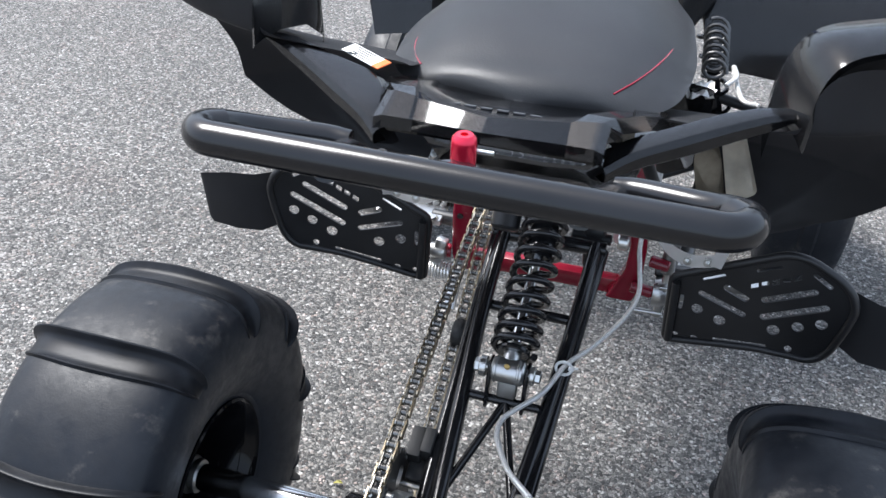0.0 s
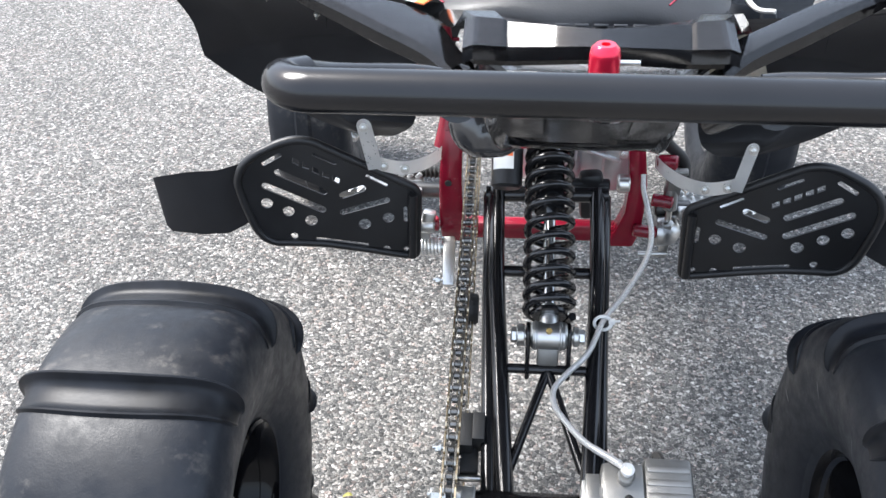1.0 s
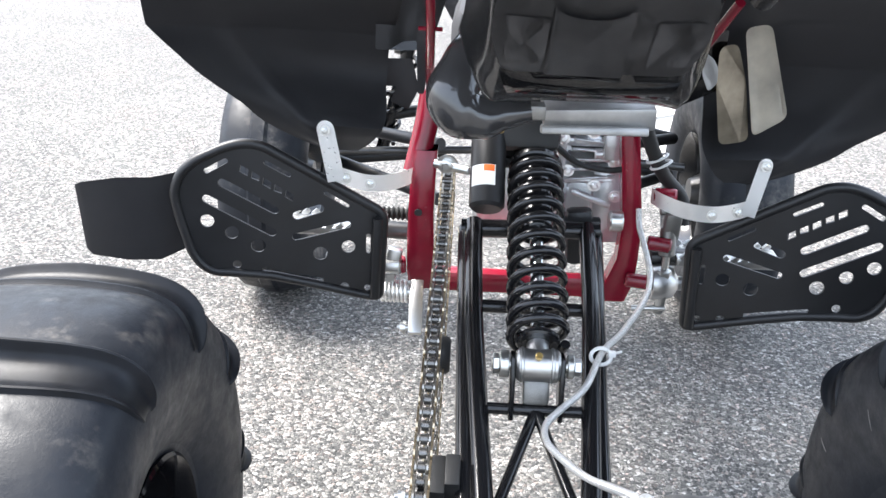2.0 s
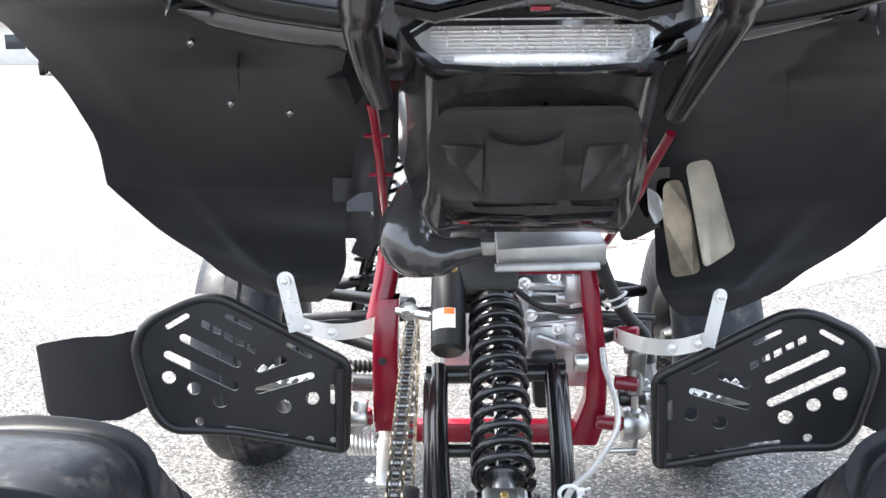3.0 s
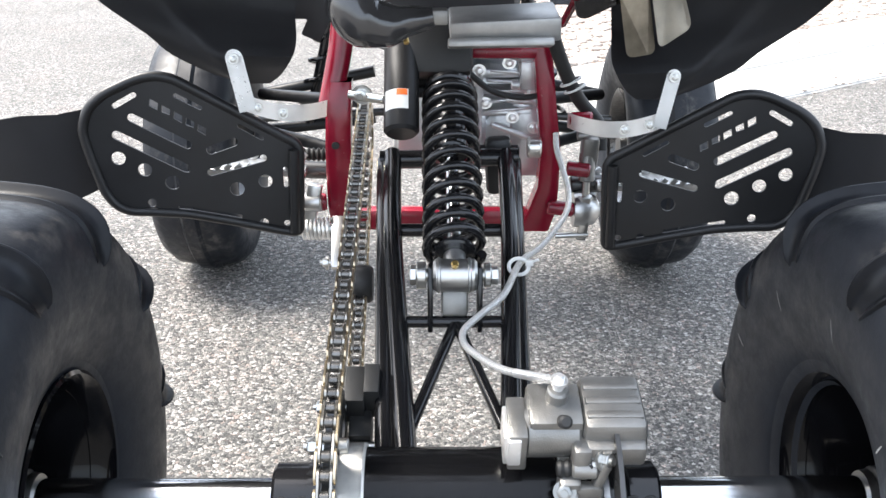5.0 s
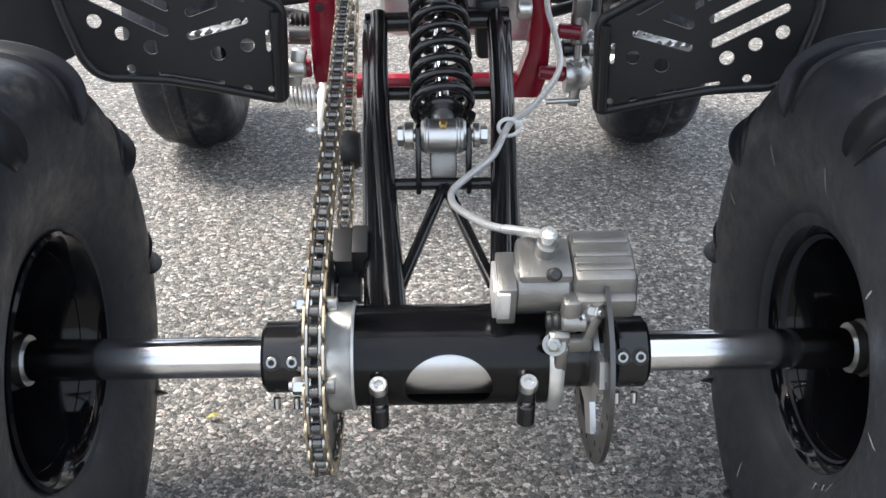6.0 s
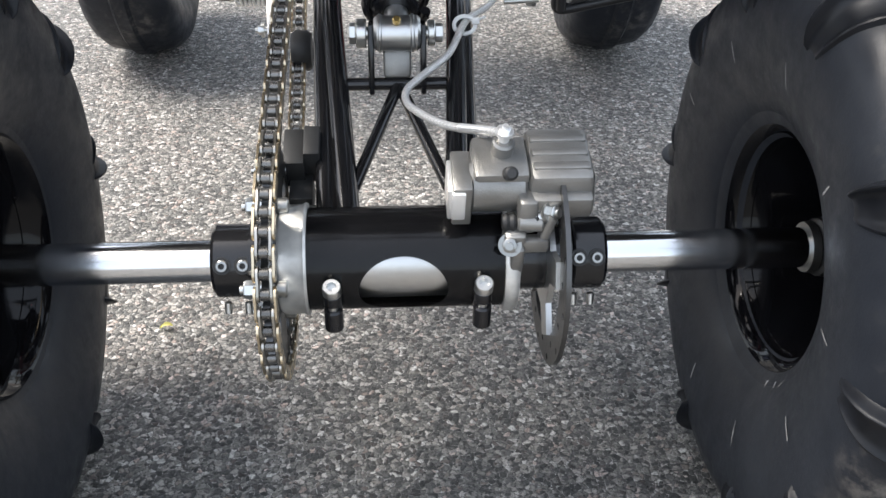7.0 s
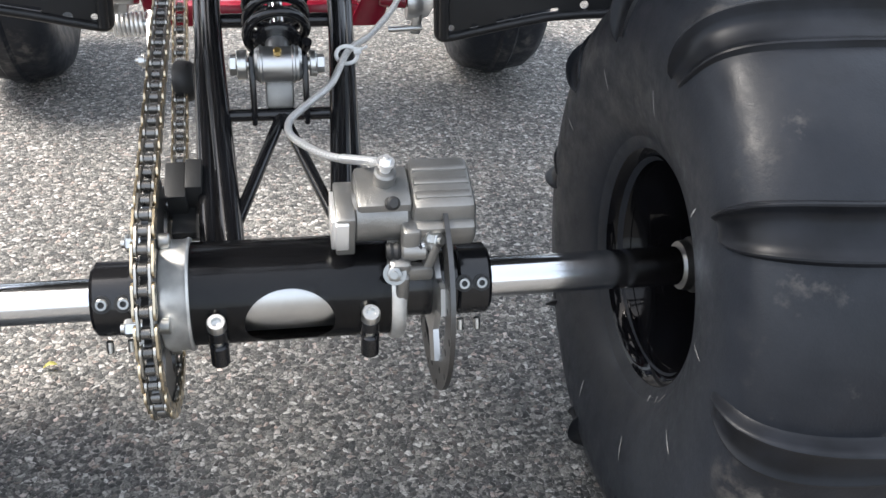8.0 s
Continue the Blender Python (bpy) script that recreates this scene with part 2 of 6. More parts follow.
def smooth_line(pts, n=8, closed=False):
    """Points along a smooth curve through pts."""
    pts = [Vector(p) for p in pts]
    out, k = [], len(pts)
    for i in range(k if closed else k - 1):
        if closed:
            a, b, c, d = pts[i - 1], pts[i], pts[(i + 1) % k], pts[(i + 2) % k]
        else:
            b, c = pts[i], pts[i + 1]
            a = pts[i - 1] if i else b * 2 - c
            d = pts[i + 2] if i + 2 < k else c * 2 - b
        for j in range(n):
            t = j / n
            out.append(0.5 * (2 * b + (c - a) * t + (2 * a - 5 * b + 4 * c - d) * t * t + (3 * b - a - 3 * c + d) * t ** 3))
    if not closed:
        out.append(pts[-1])
    return out


def rounded(pts, r, n=5, closed=False):
    """A polyline with its corners rounded by r."""
    pts = [Vector(p) for p in pts]
    k, out = len(pts), []
    for i, p in enumerate(pts):
        if not closed and i in (0, k - 1):
            out.append(p)
            continue
        a, b = pts[i - 1] - p, pts[(i + 1) % k] - p
        d = min(r, a.length * 0.48, b.length * 0.48)
        s, e = p + a.normalized() * d, p + b.normalized() * d
        for j in range(n + 1):
            t = j / n
            out.append(s * (1 - t) ** 2 + p * 2 * t * (1 - t) + e * t * t)
    return out


def tube(bm, pts, r, seg=12, closed=False, caps=True, flat=1.0):
    """A tube along pts; r a number or one for each point; flat squeezes it across."""
    pts = [Vector(p) for p in pts]
    k = len(pts)
    rs = r if isinstance(r, (list, tuple)) else [r] * k
    up, rings = None, []
    for i, p in enumerate(pts):
        t = (pts[(i + 1) % k] - pts[i - 1]) if closed else pts[min(i + 1, k - 1)] - pts[max(i - 1, 0)]
        t.normalize()
        if up is None:
            up = t.orthogonal().normalized()
        up = (up - t * up.dot(t)).normalized()
        side = t.cross(up)
        rings.append([bm.verts.new(p + (up * math.cos(a) * flat + side * math.sin(a)) * rs[i]) for a in [2 * math.pi * j / seg for j in range(seg)]])
    for i in range(k if closed else k - 1):
        a, b = rings[i], rings[(i + 1) % k]
        for j in range(seg):
            bm.faces.new((a[j], a[(j + 1) % seg], b[(j + 1) % seg], b[j]))
    if caps and not closed:
        bm.faces.new(rings[0][::-1])
        bm.faces.new(rings[-1])
    return bm


def lathe(bm, profile, m=None, seg=48, closed=False):
    """Turns (x, r) about the x axis, posed by m."""
    m = m or Matrix()
    rings = []
    for x, r in profile:
        rings.append([bm.verts.new(m @ Vector((x, r * math.cos(a), r * math.sin(a)))) for a in [2 * math.pi * j / seg for j in range(seg)]])
    k = len(rings)
    for i in range(k if closed else k - 1):
        a, b = rings[i], rings[(i + 1) % k]
        for j in range(seg):
            bm.faces.new((a[j], b[j], b[(j + 1) % seg], a[(j + 1) % seg]))
    if not closed:
        if profile[0][1] > 1e-5:
            bm.faces.new(rings[0])
        if profile[-1][1] > 1e-5:
            bm.faces.new(rings[-1][::-1])
    return bm


def rod(bm, p0, p1, r, seg=20, bevel=0.0):
    """A round bar from p0 to p1 with chamfered ends."""
    p0, p1 = Vector(p0), Vector(p1)
    d = p1 - p0
    ln = d.length
    m = Matrix.Translation(p0) @ d.to_track_quat("X", "Z").to_matrix().to_4x4()
    b = min(bevel, ln * 0.4, r * 0.6)
    prof = [(0, r - b), (b, r), (ln - b, r), (ln, r - b)] if b else [(0, r), (ln, r)]
    return lathe(bm, prof, m, seg)


def box(bm, centre, size, bevel=0.002, rot=(0, 0, 0), taper=1.0, segments=2):
    """A bevelled block; taper scales its top."""
    m = Matrix.Translation(centre) @ Euler([radians(a) for a in rot]).to_matrix().to_4x4()
    vs = []
    for z in (-0.5, 0.5):
        k = taper if z > 0 else 1.0
        for x, y in ((-0.5, -0.5), (0.5, -0.5), (0.5, 0.5), (-0.5, 0.5)):
            vs.append(bm.verts.new(m @ Vector((x * size[0] * k, y * size[1] * k, z * size[2]))))
    fs = [(3, 2, 1, 0), (4, 5, 6, 7), (0, 1, 5, 4), (1, 2, 6, 5), (2, 3, 7, 6), (3, 0, 4, 7)]
    faces = [bm.faces.new([vs[i] for i in f]) for f in fs]
    if bevel:
        bmesh.ops.bevel(bm, geom=list({e for f in faces for e in f.edges}), offset=bevel, segments=segments, affect="EDGES", profile=0.5)
    return bm


def plate(bm, outline, holes, thick, m, bevel=0.0):
    """A flat sheet (u, v) with holes, thick along its normal, posed by m."""
    b = bmesh.new()
    for loop in (outline, *holes):
        vs = [b.verts.new((u, v, 0)) for u, v in loop]
        for i in range(len(vs)):
            b.edges.new((vs[i - 1], vs[i]))
    bmesh.ops.triangle_fill(b, use_beauty=True, use_dissolve=False, edges=b.edges[:], normal=(0, 0, 1))
    bmesh.ops.recalc_face_normals(b, faces=b.faces[:])
    res = bmesh.ops.extrude_face_region(b, geom=b.faces[:])
    bmesh.ops.translate(b, verts=[v for v in res["geom"] if isinstance(v, bmesh.types.BMVert)], vec=(0, 0, thick))
    bmesh.ops.recalc_face_normals(b, faces=b.faces[:])
    add = bpy.data.meshes.new("tmp")
    b.transform(m)
    b.to_mesh(add)
    b.free()
    bm.from_mesh(add)
    bpy.data.meshes.remove(add)
    return bm


def slot(p, q, r, n=6):
    """The outline of a slot from p to q with round ends."""
    p, q = Vector((*p, 0)), Vector((*q, 0))
    a0 = math.atan2(q.y - p.y, q.x - p.x)
    pts = []
    for c, s in ((q, a0 - math.pi / 2), (p, a0 + math.pi / 2)):
        for j in range(n + 1):
            a = s + math.pi * j / n
            pts.append((c.x + r * math.cos(a), c.y + r * math.sin(a)))
    return pts


def disc(c, r, n=16):
    return [(c[0] + r * math.cos(2 * math.pi * i / n), c[1] + r * math.sin(2 * math.pi * i / n)) for i in range(n)]


def sheet(rows, bm=None, thick=0.0):
    """A skin through rows of points, thickened."""
    bm = bm or bmesh.new()
    vs = [[bm.verts.new(p) for p in row] for row in rows]
    for a, b in zip(vs, vs[1:]):
        for j in range(len(a) - 1):
            bm.faces.new((a[j], a[j + 1], b[j + 1], b[j]))
    if thick:
        bmesh.ops.solidify(bm, geom=bm.faces[:], thickness=thick)
    return bm


def socket_bolt(bm, p, axis, r=0.006, h=0.006):
    """A socket-head screw: knurled head with a hex recess, standing out from p along axis."""
    m = Matrix.Translation(p) @ Vector(axis).to_track_quat("X", "Z").to_matrix().to_4x4()
    lathe(bm, [(-0.004, r), (h * 0.85, r), (h, r * 0.88), (h, r * 0.52), (h * 0.35, r * 0.5), (h * 0.3, 0.0001)], m, 18)


def hex_bolt(bm, p, axis, r=0.006, h=0.005):
    m = Matrix.Translation(p) @ Vector(axis).to_track_quat("X", "Z").to_matrix().to_4x4()
    lathe(bm, [(-0.002, r * 1.5), (0.0012, r * 1.5), (0.0012, r * 0.9)], m, 20)
    lathe(bm, [(0.0012, r), (h * 0.9, r), (h, r * 0.85)], m, 6)
    lathe(bm, [(h, r * 0.5), (h + 0.003, r * 0.5)], m, 12)


# ---- the ground and what lies round it ----
def grid_ground(name, x0, x1, y0, y1, z, material, label, category):
    bm = bmesh.new()
    bm.faces.new([bm.verts.new(p) for p in ((x0, y0, z), (x1, y0, z), (x1, y1, z), (x0, y1, z))])
    return tagged(part(name, bm, material, None, "", False), label, category, "", "structure")


grid_ground("road", -400, 400, -400, 600, 0.0, ASPHALT, "worn grey chip-seal asphalt road, bleached by light", "road")

# ---- the quad ----
quad = new("quad_bike")
tagged(quad, "black sport quad bike with red frame and paddle rear tyres", "quad bike")
AX = Vector((0.0, 0.0, 0.304))      # the rear axle's middle


def at_axle(x=0.0):
    return Matrix.Translation((x, 0, AX.z))


# rear wheels
TYRE_R, PADDLES = 0.270, 10


def tyre_section(side):
    """(x, r) of the rear tyre from the inner bead over the tread to the outer bead; x from the wheel's middle."""
    half = [(-0.076, 0.112), (-0.0815, 0.116), (-0.0905, 0.124), (-0.1005, 0.144), (-0.1085, 0.172), (-0.112, 0.200), (-0.110, 0.226),
            (-0.102, 0.247), (-0.085, 0.260), (-0.060, 0.267), (-0.030, TYRE_R)]
    full = half + [(0.0, TYRE_R + 0.001)] + [(-x, r) for x, r in half[::-1]]
    return [(p.x, p.y) for p in smooth_line([(x, r, 0) for x, r in full], 4)]


def rear_tyre(x, side, phase):
    bm = bmesh.new()
    prof = tyre_section(side)
    inner = [(px * 0.93, pr - 0.012) for px, pr in prof[::-1]]
    lathe(bm, prof + inner, None, 120, closed=True)
    for v in bm.verts:      # the soft tyre spreads down on to the road
        k = 1 + 0.085 * max(0.0, -v.co.z / 0.27) ** 2
        v.co.y, v.co.z = v.co.y * k, v.co.z * k
    ty = part("rear_tyre", bm, TYRE, quad, "black paddle tyre, scuffed and dusty")
    ty.matrix_basis = at_axle(x)
    first = None
    for i in range(PADDLES):
        a = radians(phase + 360 / PADDLES * i)
        low = 0.264 * 0.085 * max(0.0, -math.sin(-a)) ** 2
        m = Matrix.Rotation(a, 4, "X") @ Matrix.Translation((0, -low, 0))
        if first is None:
            first = part("paddle", paddle_mesh(), PADDLE, ty)
            first.matrix_basis = m
        else:
            share("paddle", first, m, ty)
    return ty


def paddle_mesh():
    """A cupped rib across the tread, standing straight out at -y: crest on the upper side, hollow face below, its ends wrapped over the shoulders."""
    prof = [Vector(p) for p in tyre_section(1) if p[1] > 0.204]
    ln = [0.0]
    for a, b in zip(prof, prof[1:]):
        ln.append(ln[-1] + (b - a).length)
    across = [(-0.72, -0.003), (-0.62, -0.0005), (-0.56, 0.0040), (-0.525, 0.0130), (-0.50, 0.0190), (-0.475, 0.0215), (-0.44, 0.0225), (-0.40, 0.0215), (-0.37, 0.0180), (-0.33, 0.0110), (-0.26, 0.0055), (-0.12, 0.0022),
              (0.10, 0.0010), (0.34, 0.0012), (0.50, 0.0024), (0.57, 0.0058), (0.61, 0.0070), (0.66, 0.0064), (0.71, 0.0015), (0.80, -0.003)]
    rows, nu = [], 44
    for i in range(nu + 1):
        s = i / nu * ln[-1]
        k = max(j for j in range(len(ln) - 1) if ln[j] <= s)
        t = (s - ln[k]) / (ln[k + 1] - ln[k])
        p, d = prof[k].lerp(prof[k + 1], t), (prof[k + 1] - prof[k]).normalized()
        nrm = Vector((-d.y, d.x))
        u = -1 + 2 * i / nu
        end = max(0.0, 1 - abs(u) ** 7)
        bow = 0.020 * (1 - u * u)
        wide = 0.034 * (0.45 + 0.55 * end)
        row = []
        for a, h in across:
            hh = (h * 0.74 * (0.12 + 0.88 * end) * (1 - 0.25 * abs(u)) - (0.003 if abs(u) > 0.97 else 0)) if h > 0 else h
            q = p + nrm * hh
            th = (a * wide + bow - 0.010) / TYRE_R
            row.append((q.x, -q.y * math.cos(th), -q.y * math.sin(th)))
        rows.append(row)
    bm = sheet(rows)
    bmesh.ops.recalc_face_normals(bm, faces=bm.faces[:])
    return bm


def rear_rim(x, side):
    """A black dished rim; the inner lip faces the middle of the axle."""
    s = side
    bm = bmesh.new()
    prof = [(-0.066, 0.097), (-0.076, 0.108), (-0.081, 0.1125), (-0.086, 0.1135), (-0.088, 0.110), (-0.084, 0.104), (-0.070, 0.098), (-0.050, 0.094), (-0.030, 0.086), (0.010, 0.083),
            (0.050, 0.080), (0.056, 0.060), (0.053, 0.030), (0.053, 0.010), (0.060, 0.010), (0.062, 0.060), (0.066, 0.09), (0.072, 0.106), (0.060, 0.108), (0.02, 0.100)]
    lathe(bm, [(px * s, pr * 1.02) for px, pr in prof], None, 72, closed=True)
    rim = part("rear_rim", bm, RIM, quad, "gloss black steel rim")
    rim.matrix_basis = at_axle(x)
    bm = bmesh.new()
    lathe(bm, [(px * s, pr) for px, pr in [(-0.048, 0.0001), (-0.048, 0.022), (-0.044, 0.027), (-0.012, 0.028), (-0.010, 0.034), (0.052, 0.036), (0.054, 0.001)]], None, 30)
    part("wheel_hub", bm, DARK_STEEL, rim)
    bm = bmesh.new()
    lathe(bm, [(px * s, pr) for px, pr in [(-0.056, 0.019), (-0.056, 0.0230), (-0.0485, 0.0240), (-0.0485, 0.019)]], None, 28)
    part("hub_nut", bm, STEEL, rim)
    for i in range(4):
        a = radians(45 + 90 * i)
        bm = bmesh.new()
        hex_bolt(bm, (0.050 * s, 0.052 * math.cos(a), 0.052 * math.sin(a)), (-s, 0, 0), 0.007, 0.012)
        part("wheel_nut", bm, ZINC, rim)
    return rim


rear_tyre(0.429, 1, -75.9)
rear_tyre(-0.424, -1, -76.9)
rear_rim(0.4325, 1)
rear_rim(-0.420, -1)



def chalk(ty, r, a, dr, da, w=0.0007):
    """A pale chalk stroke on the inner sidewall: from radius r and angle a (degrees from the back, up positive)."""
    prof = [p for p in tyre_section(1)][:24]
    rows = []
    for k in range(7):
        rr, aa = r + dr * k / 6, radians(a + da * k / 6)
        j = max(i for i in range(len(prof) - 1) if prof[i][1] <= rr or i == 0)
        t = (rr - prof[j][1]) / (prof[j + 1][1] - prof[j][1])
        x = prof[j][0] + (prof[j + 1][0] - prof[j][0]) * t - 0.0006
        ww = w * (0.5 + math.sin(math.pi * (k + 0.5) / 7)) / rr
        rows.append([(x, -rr * math.cos(aa + s * ww), rr * math.sin(aa + s * ww)) for s in (-1, 1)])
    bm = sheet(rows)
    bmesh.ops.recalc_face_normals(bm, faces=bm.faces[:])
    part("chalk_stroke", bm, CHALK, ty)


right_tyre = bpy.data.objects["rear_tyre"]
for r, a, dr, da in ((0.190, 125.8, -0.020, 0.6), (0.182, 88.1, -0.023, -0.6), (0.205, 161.4, -0.018, 0.2), (0.164, 64.0, 0.001, -1.6), (0.180, 48.2, -0.024, 0), (0.157, 11.0, 0.023, -0.8),
                     (0.165, -66.8, 0.024, 0.5), (0.160, -26.7, 0.022, 1.0), (0.179, -104.2, 0.021, 1.5), (0.118, -56.0, 0.008, 0.8), (0.117, -48.0, 0.009, 2.0), (0.118, -35.0, 0.009, -7.0), (0.121, -58.0, 0.001, 7.0)):
    chalk(right_tyre, r, a, dr, da)

# the axle
bm = bmesh.new()
rod(bm, (-0.372, 0, AX.z), (0.385, 0, AX.z), 0.0185, 40, 0.002)
axle = part("rear_axle", bm, CHROME, quad, "bright polished steel axle shaft")

UNIT = Matrix.Translation((0.002, 0, AX.z)) @ Matrix.Scale(1.04, 4) @ Matrix.Translation((0, 0, -AX.z))      # carrier, sprocket and disc
for sx, xa, xb in ((-1, -0.149, -0.106), (1, 0.150, 0.180)):
    bm = bmesh.new()
    lathe(bm, [(xa, 0.019), (xa, 0.028), (xa + 0.003, 0.031), (xb - 0.003, 0.031), (xb, 0.028), (xb, 0.019)], at_axle(), 44)
    collar = part("axle_collar", bm, POWDER, quad, "black clamp collar with two screws")
    for k in range(2):
        x = xa + 0.010 + 0.017 * k if sx < 0 else xb - 0.010 - 0.015 * k
        a = radians(26)
        d = Vector((0, -math.cos(a), math.sin(a)))
        bm = bmesh.new()
        # black disc in place of the shaded counterbore round the screw
        rod(bm, Vector((x, 0, AX.z)) + d * 0.0290, Vector((x, 0, AX.z)) + d * 0.0316, 0.0074, 18)
        part("recess_disc", bm, RUBBER, collar)
        bm = bmesh.new()
        socket_bolt(bm, Vector((x, 0, AX.z)) + d * 0.0298, d, 0.0050, 0.004)
        part("clamp_screw", bm, STEEL, collar)
        bm = bmesh.new()
        rod(bm, Vector((x, -0.021, AX.z - 0.028)), Vector((x, -0.024, AX.z - 0.038)), 0.0032, 10, 0.0006)
        part("screw_end", bm, ZINC, collar)


def carrier_tube():
    """The black bearing carrier with an oval window in its lower rear side."""
    bm = bmesh.new()
    x0, x1, r, t = -0.071, 0.092, 0.0435, 0.005
    nx, na = 84, 132
    hole = (0.0085, -6.0, 0.0365, 40.0)      # middle x, middle angle, half sizes
    def inside(x, a):
        return ((x - hole[0]) / hole[2]) ** 2 + ((a - hole[1]) / hole[3]) ** 2 < 1
    # angles in degrees from straight back, upwards positive
    vs = {}
    def vert(i, j, rr):
        key = (i, j % na, rr)
        if key not in vs:
            x, a = x0 + (x1 - x0) * i / nx, -180 + 360 * (j % na) / na
            # slide the vertices by the window's rim on to it
            dx, da = (x - hole[0]) / hole[2], (a - hole[1]) / hole[3]
            q = math.hypot(dx, da)
            if 0.90 < q < 1.12:
                x, a = hole[0] + hole[2] * dx / q, hole[1] + hole[3] * da / q
            vs[key] = bm.verts.new((x, -rr * math.cos(radians(a)), AX.z + rr * math.sin(radians(a))))
        return vs[key]
    for i in range(nx):
        for j in range(na):
            x, a = x0 + (x1 - x0) * (i + 0.5) / nx, -180 + 360 * (j + 0.5) / na
            if inside(x, a):
                continue
            bm.faces.new((vert(i, j, r), vert(i + 1, j, r), vert(i + 1, j + 1, r), vert(i, j + 1, r)))
    bmesh.ops.solidify(bm, geom=bm.faces[:], thickness=t)
    return bm


carrier = part("bearing_carrier", carrier_tube(), POWDER, quad, "gloss black axle carrier with a window showing bare metal")
bm = bmesh.new()
lathe(bm, [(-0.068, 0.020), (-0.068, 0.034), (0.088, 0.034), (0.088, 0.020)], at_axle(), 48)
part("inner_sleeve", bm, ALU, carrier, "bare aluminium sleeve")
bm = bmesh.new()
lathe(bm, [(-0.094, 0.020), (-0.094, 0.044), (-0.091, 0.0465), (-0.075, 0.0465), (-0.072, 0.048), (-0.070, 0.047), (-0.070, 0.020)], at_axle(), 64)
part("bearing_housing", bm, BARE, carrier, "bare machined aluminium end ring")
bm = bmesh.new()
lathe(bm, [(0.092, 0.020), (0.092, 0.047), (0.095, 0.0485), (0.101, 0.0485), (0.104, 0.046), (0.104, 0.020)], at_axle(), 64)
part("end_flange", bm, BARE, carrier)
bm = bmesh.new()
lathe(bm, [(-0.118, 0.020), (-0.118, 0.033), (-0.094, 0.033)], at_axle(), 40)
part("hub_spacer", bm, POWDER, carrier)
bm = bmesh.new()
lathe(bm, [(0.104, 0.020), (0.104, 0.030), (0.150, 0.030), (0.150, 0.020)], at_axle(), 40)
part("hub_spacer", bm, POWDER, carrier)
for x in (-0.0495, 0.0735):
    bm = bmesh.new()
    rod(bm, (x, -0.047, AX.z - 0.012), (x, -0.050, AX.z + 0.000), 0.0078, 20, 0.001)
    rod(bm, (x, -0.045, AX.z - 0.040), (x, -0.047, AX.z - 0.018), 0.0078, 20, 0.0015)
    box(bm, (x, -0.040, AX.z - 0.012), (0.016, 0.016, 0.022), 0.003)
    lug = part("clamp_lug", bm, POWDER, carrier)
    bm = bmesh.new()
    rod(bm, (x, -0.0475, AX.z - 0.020), (x, -0.0475, AX.z - 0.010), 0.004, 12)
    socket_bolt(bm, (x, -0.0505, AX.z + 0.002), (0, -0.45, 0.9), 0.0078, 0.008)
    part("pinch_bolt", bm, ZINC, lug, "bright socket-head bolt")

# sprocket
SPX, SPR, PITCH = -0.0965, 0.0961, 0.015875
bm = bmesh.new()
teeth = 38
out = []
for i in range(teeth * 4):
    a = 2 * math.pi * i / (teeth * 4)
    out.append(((SPR + (0.0035, 0.0, -0.0045, 0.0)[i % 4]) * math.cos(a), (SPR + (0.0035, 0.0, -0.0045, 0.0)[i % 4]) * math.sin(a)))
holes = [disc((0, 0), 0.030, 24)] + [slot((0.058 * math.cos(a), 0.058 * math.sin(a)), (0.070 * math.cos(a), 0.070 * math.sin(a)), 0.011) for a in [2 * math.pi * (i + 0.5) / 6 for i in range(6)]]
plate(bm, out, holes, 0.0055, Matrix.Translation((SPX - 0.0027, 0, AX.z)) @ Euler((radians(90), 0, radians(90))).to_matrix().to_4x4())
sprocket = part("rear_sprocket", bm, DARK_STEEL, quad, "dark steel rear sprocket")
for i in range(4):
    a = radians(6 + 90 * i)
    bm = bmesh.new()
    hex_bolt(bm, (SPX - 0.003, -0.050 * math.cos(a), AX.z + 0.050 * math.sin(a)), (-1, 0, 0), 0.0075, 0.020)
    rod(bm, (SPX + 0.003, -0.050 * math.cos(a), AX.z + 0.050 * math.sin(a)), (SPX + 0.012, -0.050 * math.cos(a), AX.z + 0.050 * math.sin(a)), 0.007, 14, 0.001)
    part("sprocket_bolt", bm, ZINC, sprocket)

# the chain: round the rear sprocket, forward to the gearbox sprocket and back
unit()
SPX, SPR, PITCH = -0.0984, 0.0999, 0.0165
FRONT, FR = Vector((SPX, 0.500, 0.508)), 0.034


def chain_path():
    c0, c1 = Vector((0, AX.z)), Vector((FRONT.y, FRONT.z))
    d = c1 - c0
    base = math.atan2(d.y, d.x)
    off = math.acos((SPR - FR) / d.length)
    pts = []
    for k in range(181):      # round the rear sprocket, from the top to the bottom
        a = base + off + (2 * math.pi - 2 * off) * k / 180
        pts.append(c0 + Vector((math.cos(a), math.sin(a))) * SPR)
    for k in range(61):       # and round the front one
        a = base - off + 2 * off * k / 60
        pts.append(c1 + Vector((math.cos(a), math.sin(a))) * FR)
    # the lower run hangs a little
    out = []
    for i, p in enumerate(pts):
        q = pts[(i + 1) % len(pts)]
        n = max(1, int((q - p).length / 0.002))
        for j in range(n):
            t = j / n
            sag = 0.022 * math.sin(math.pi * t) if (n > 40 and i < 200) else 0.0
            out.append(p.lerp(q, t) - Vector((0, sag)))
    return out


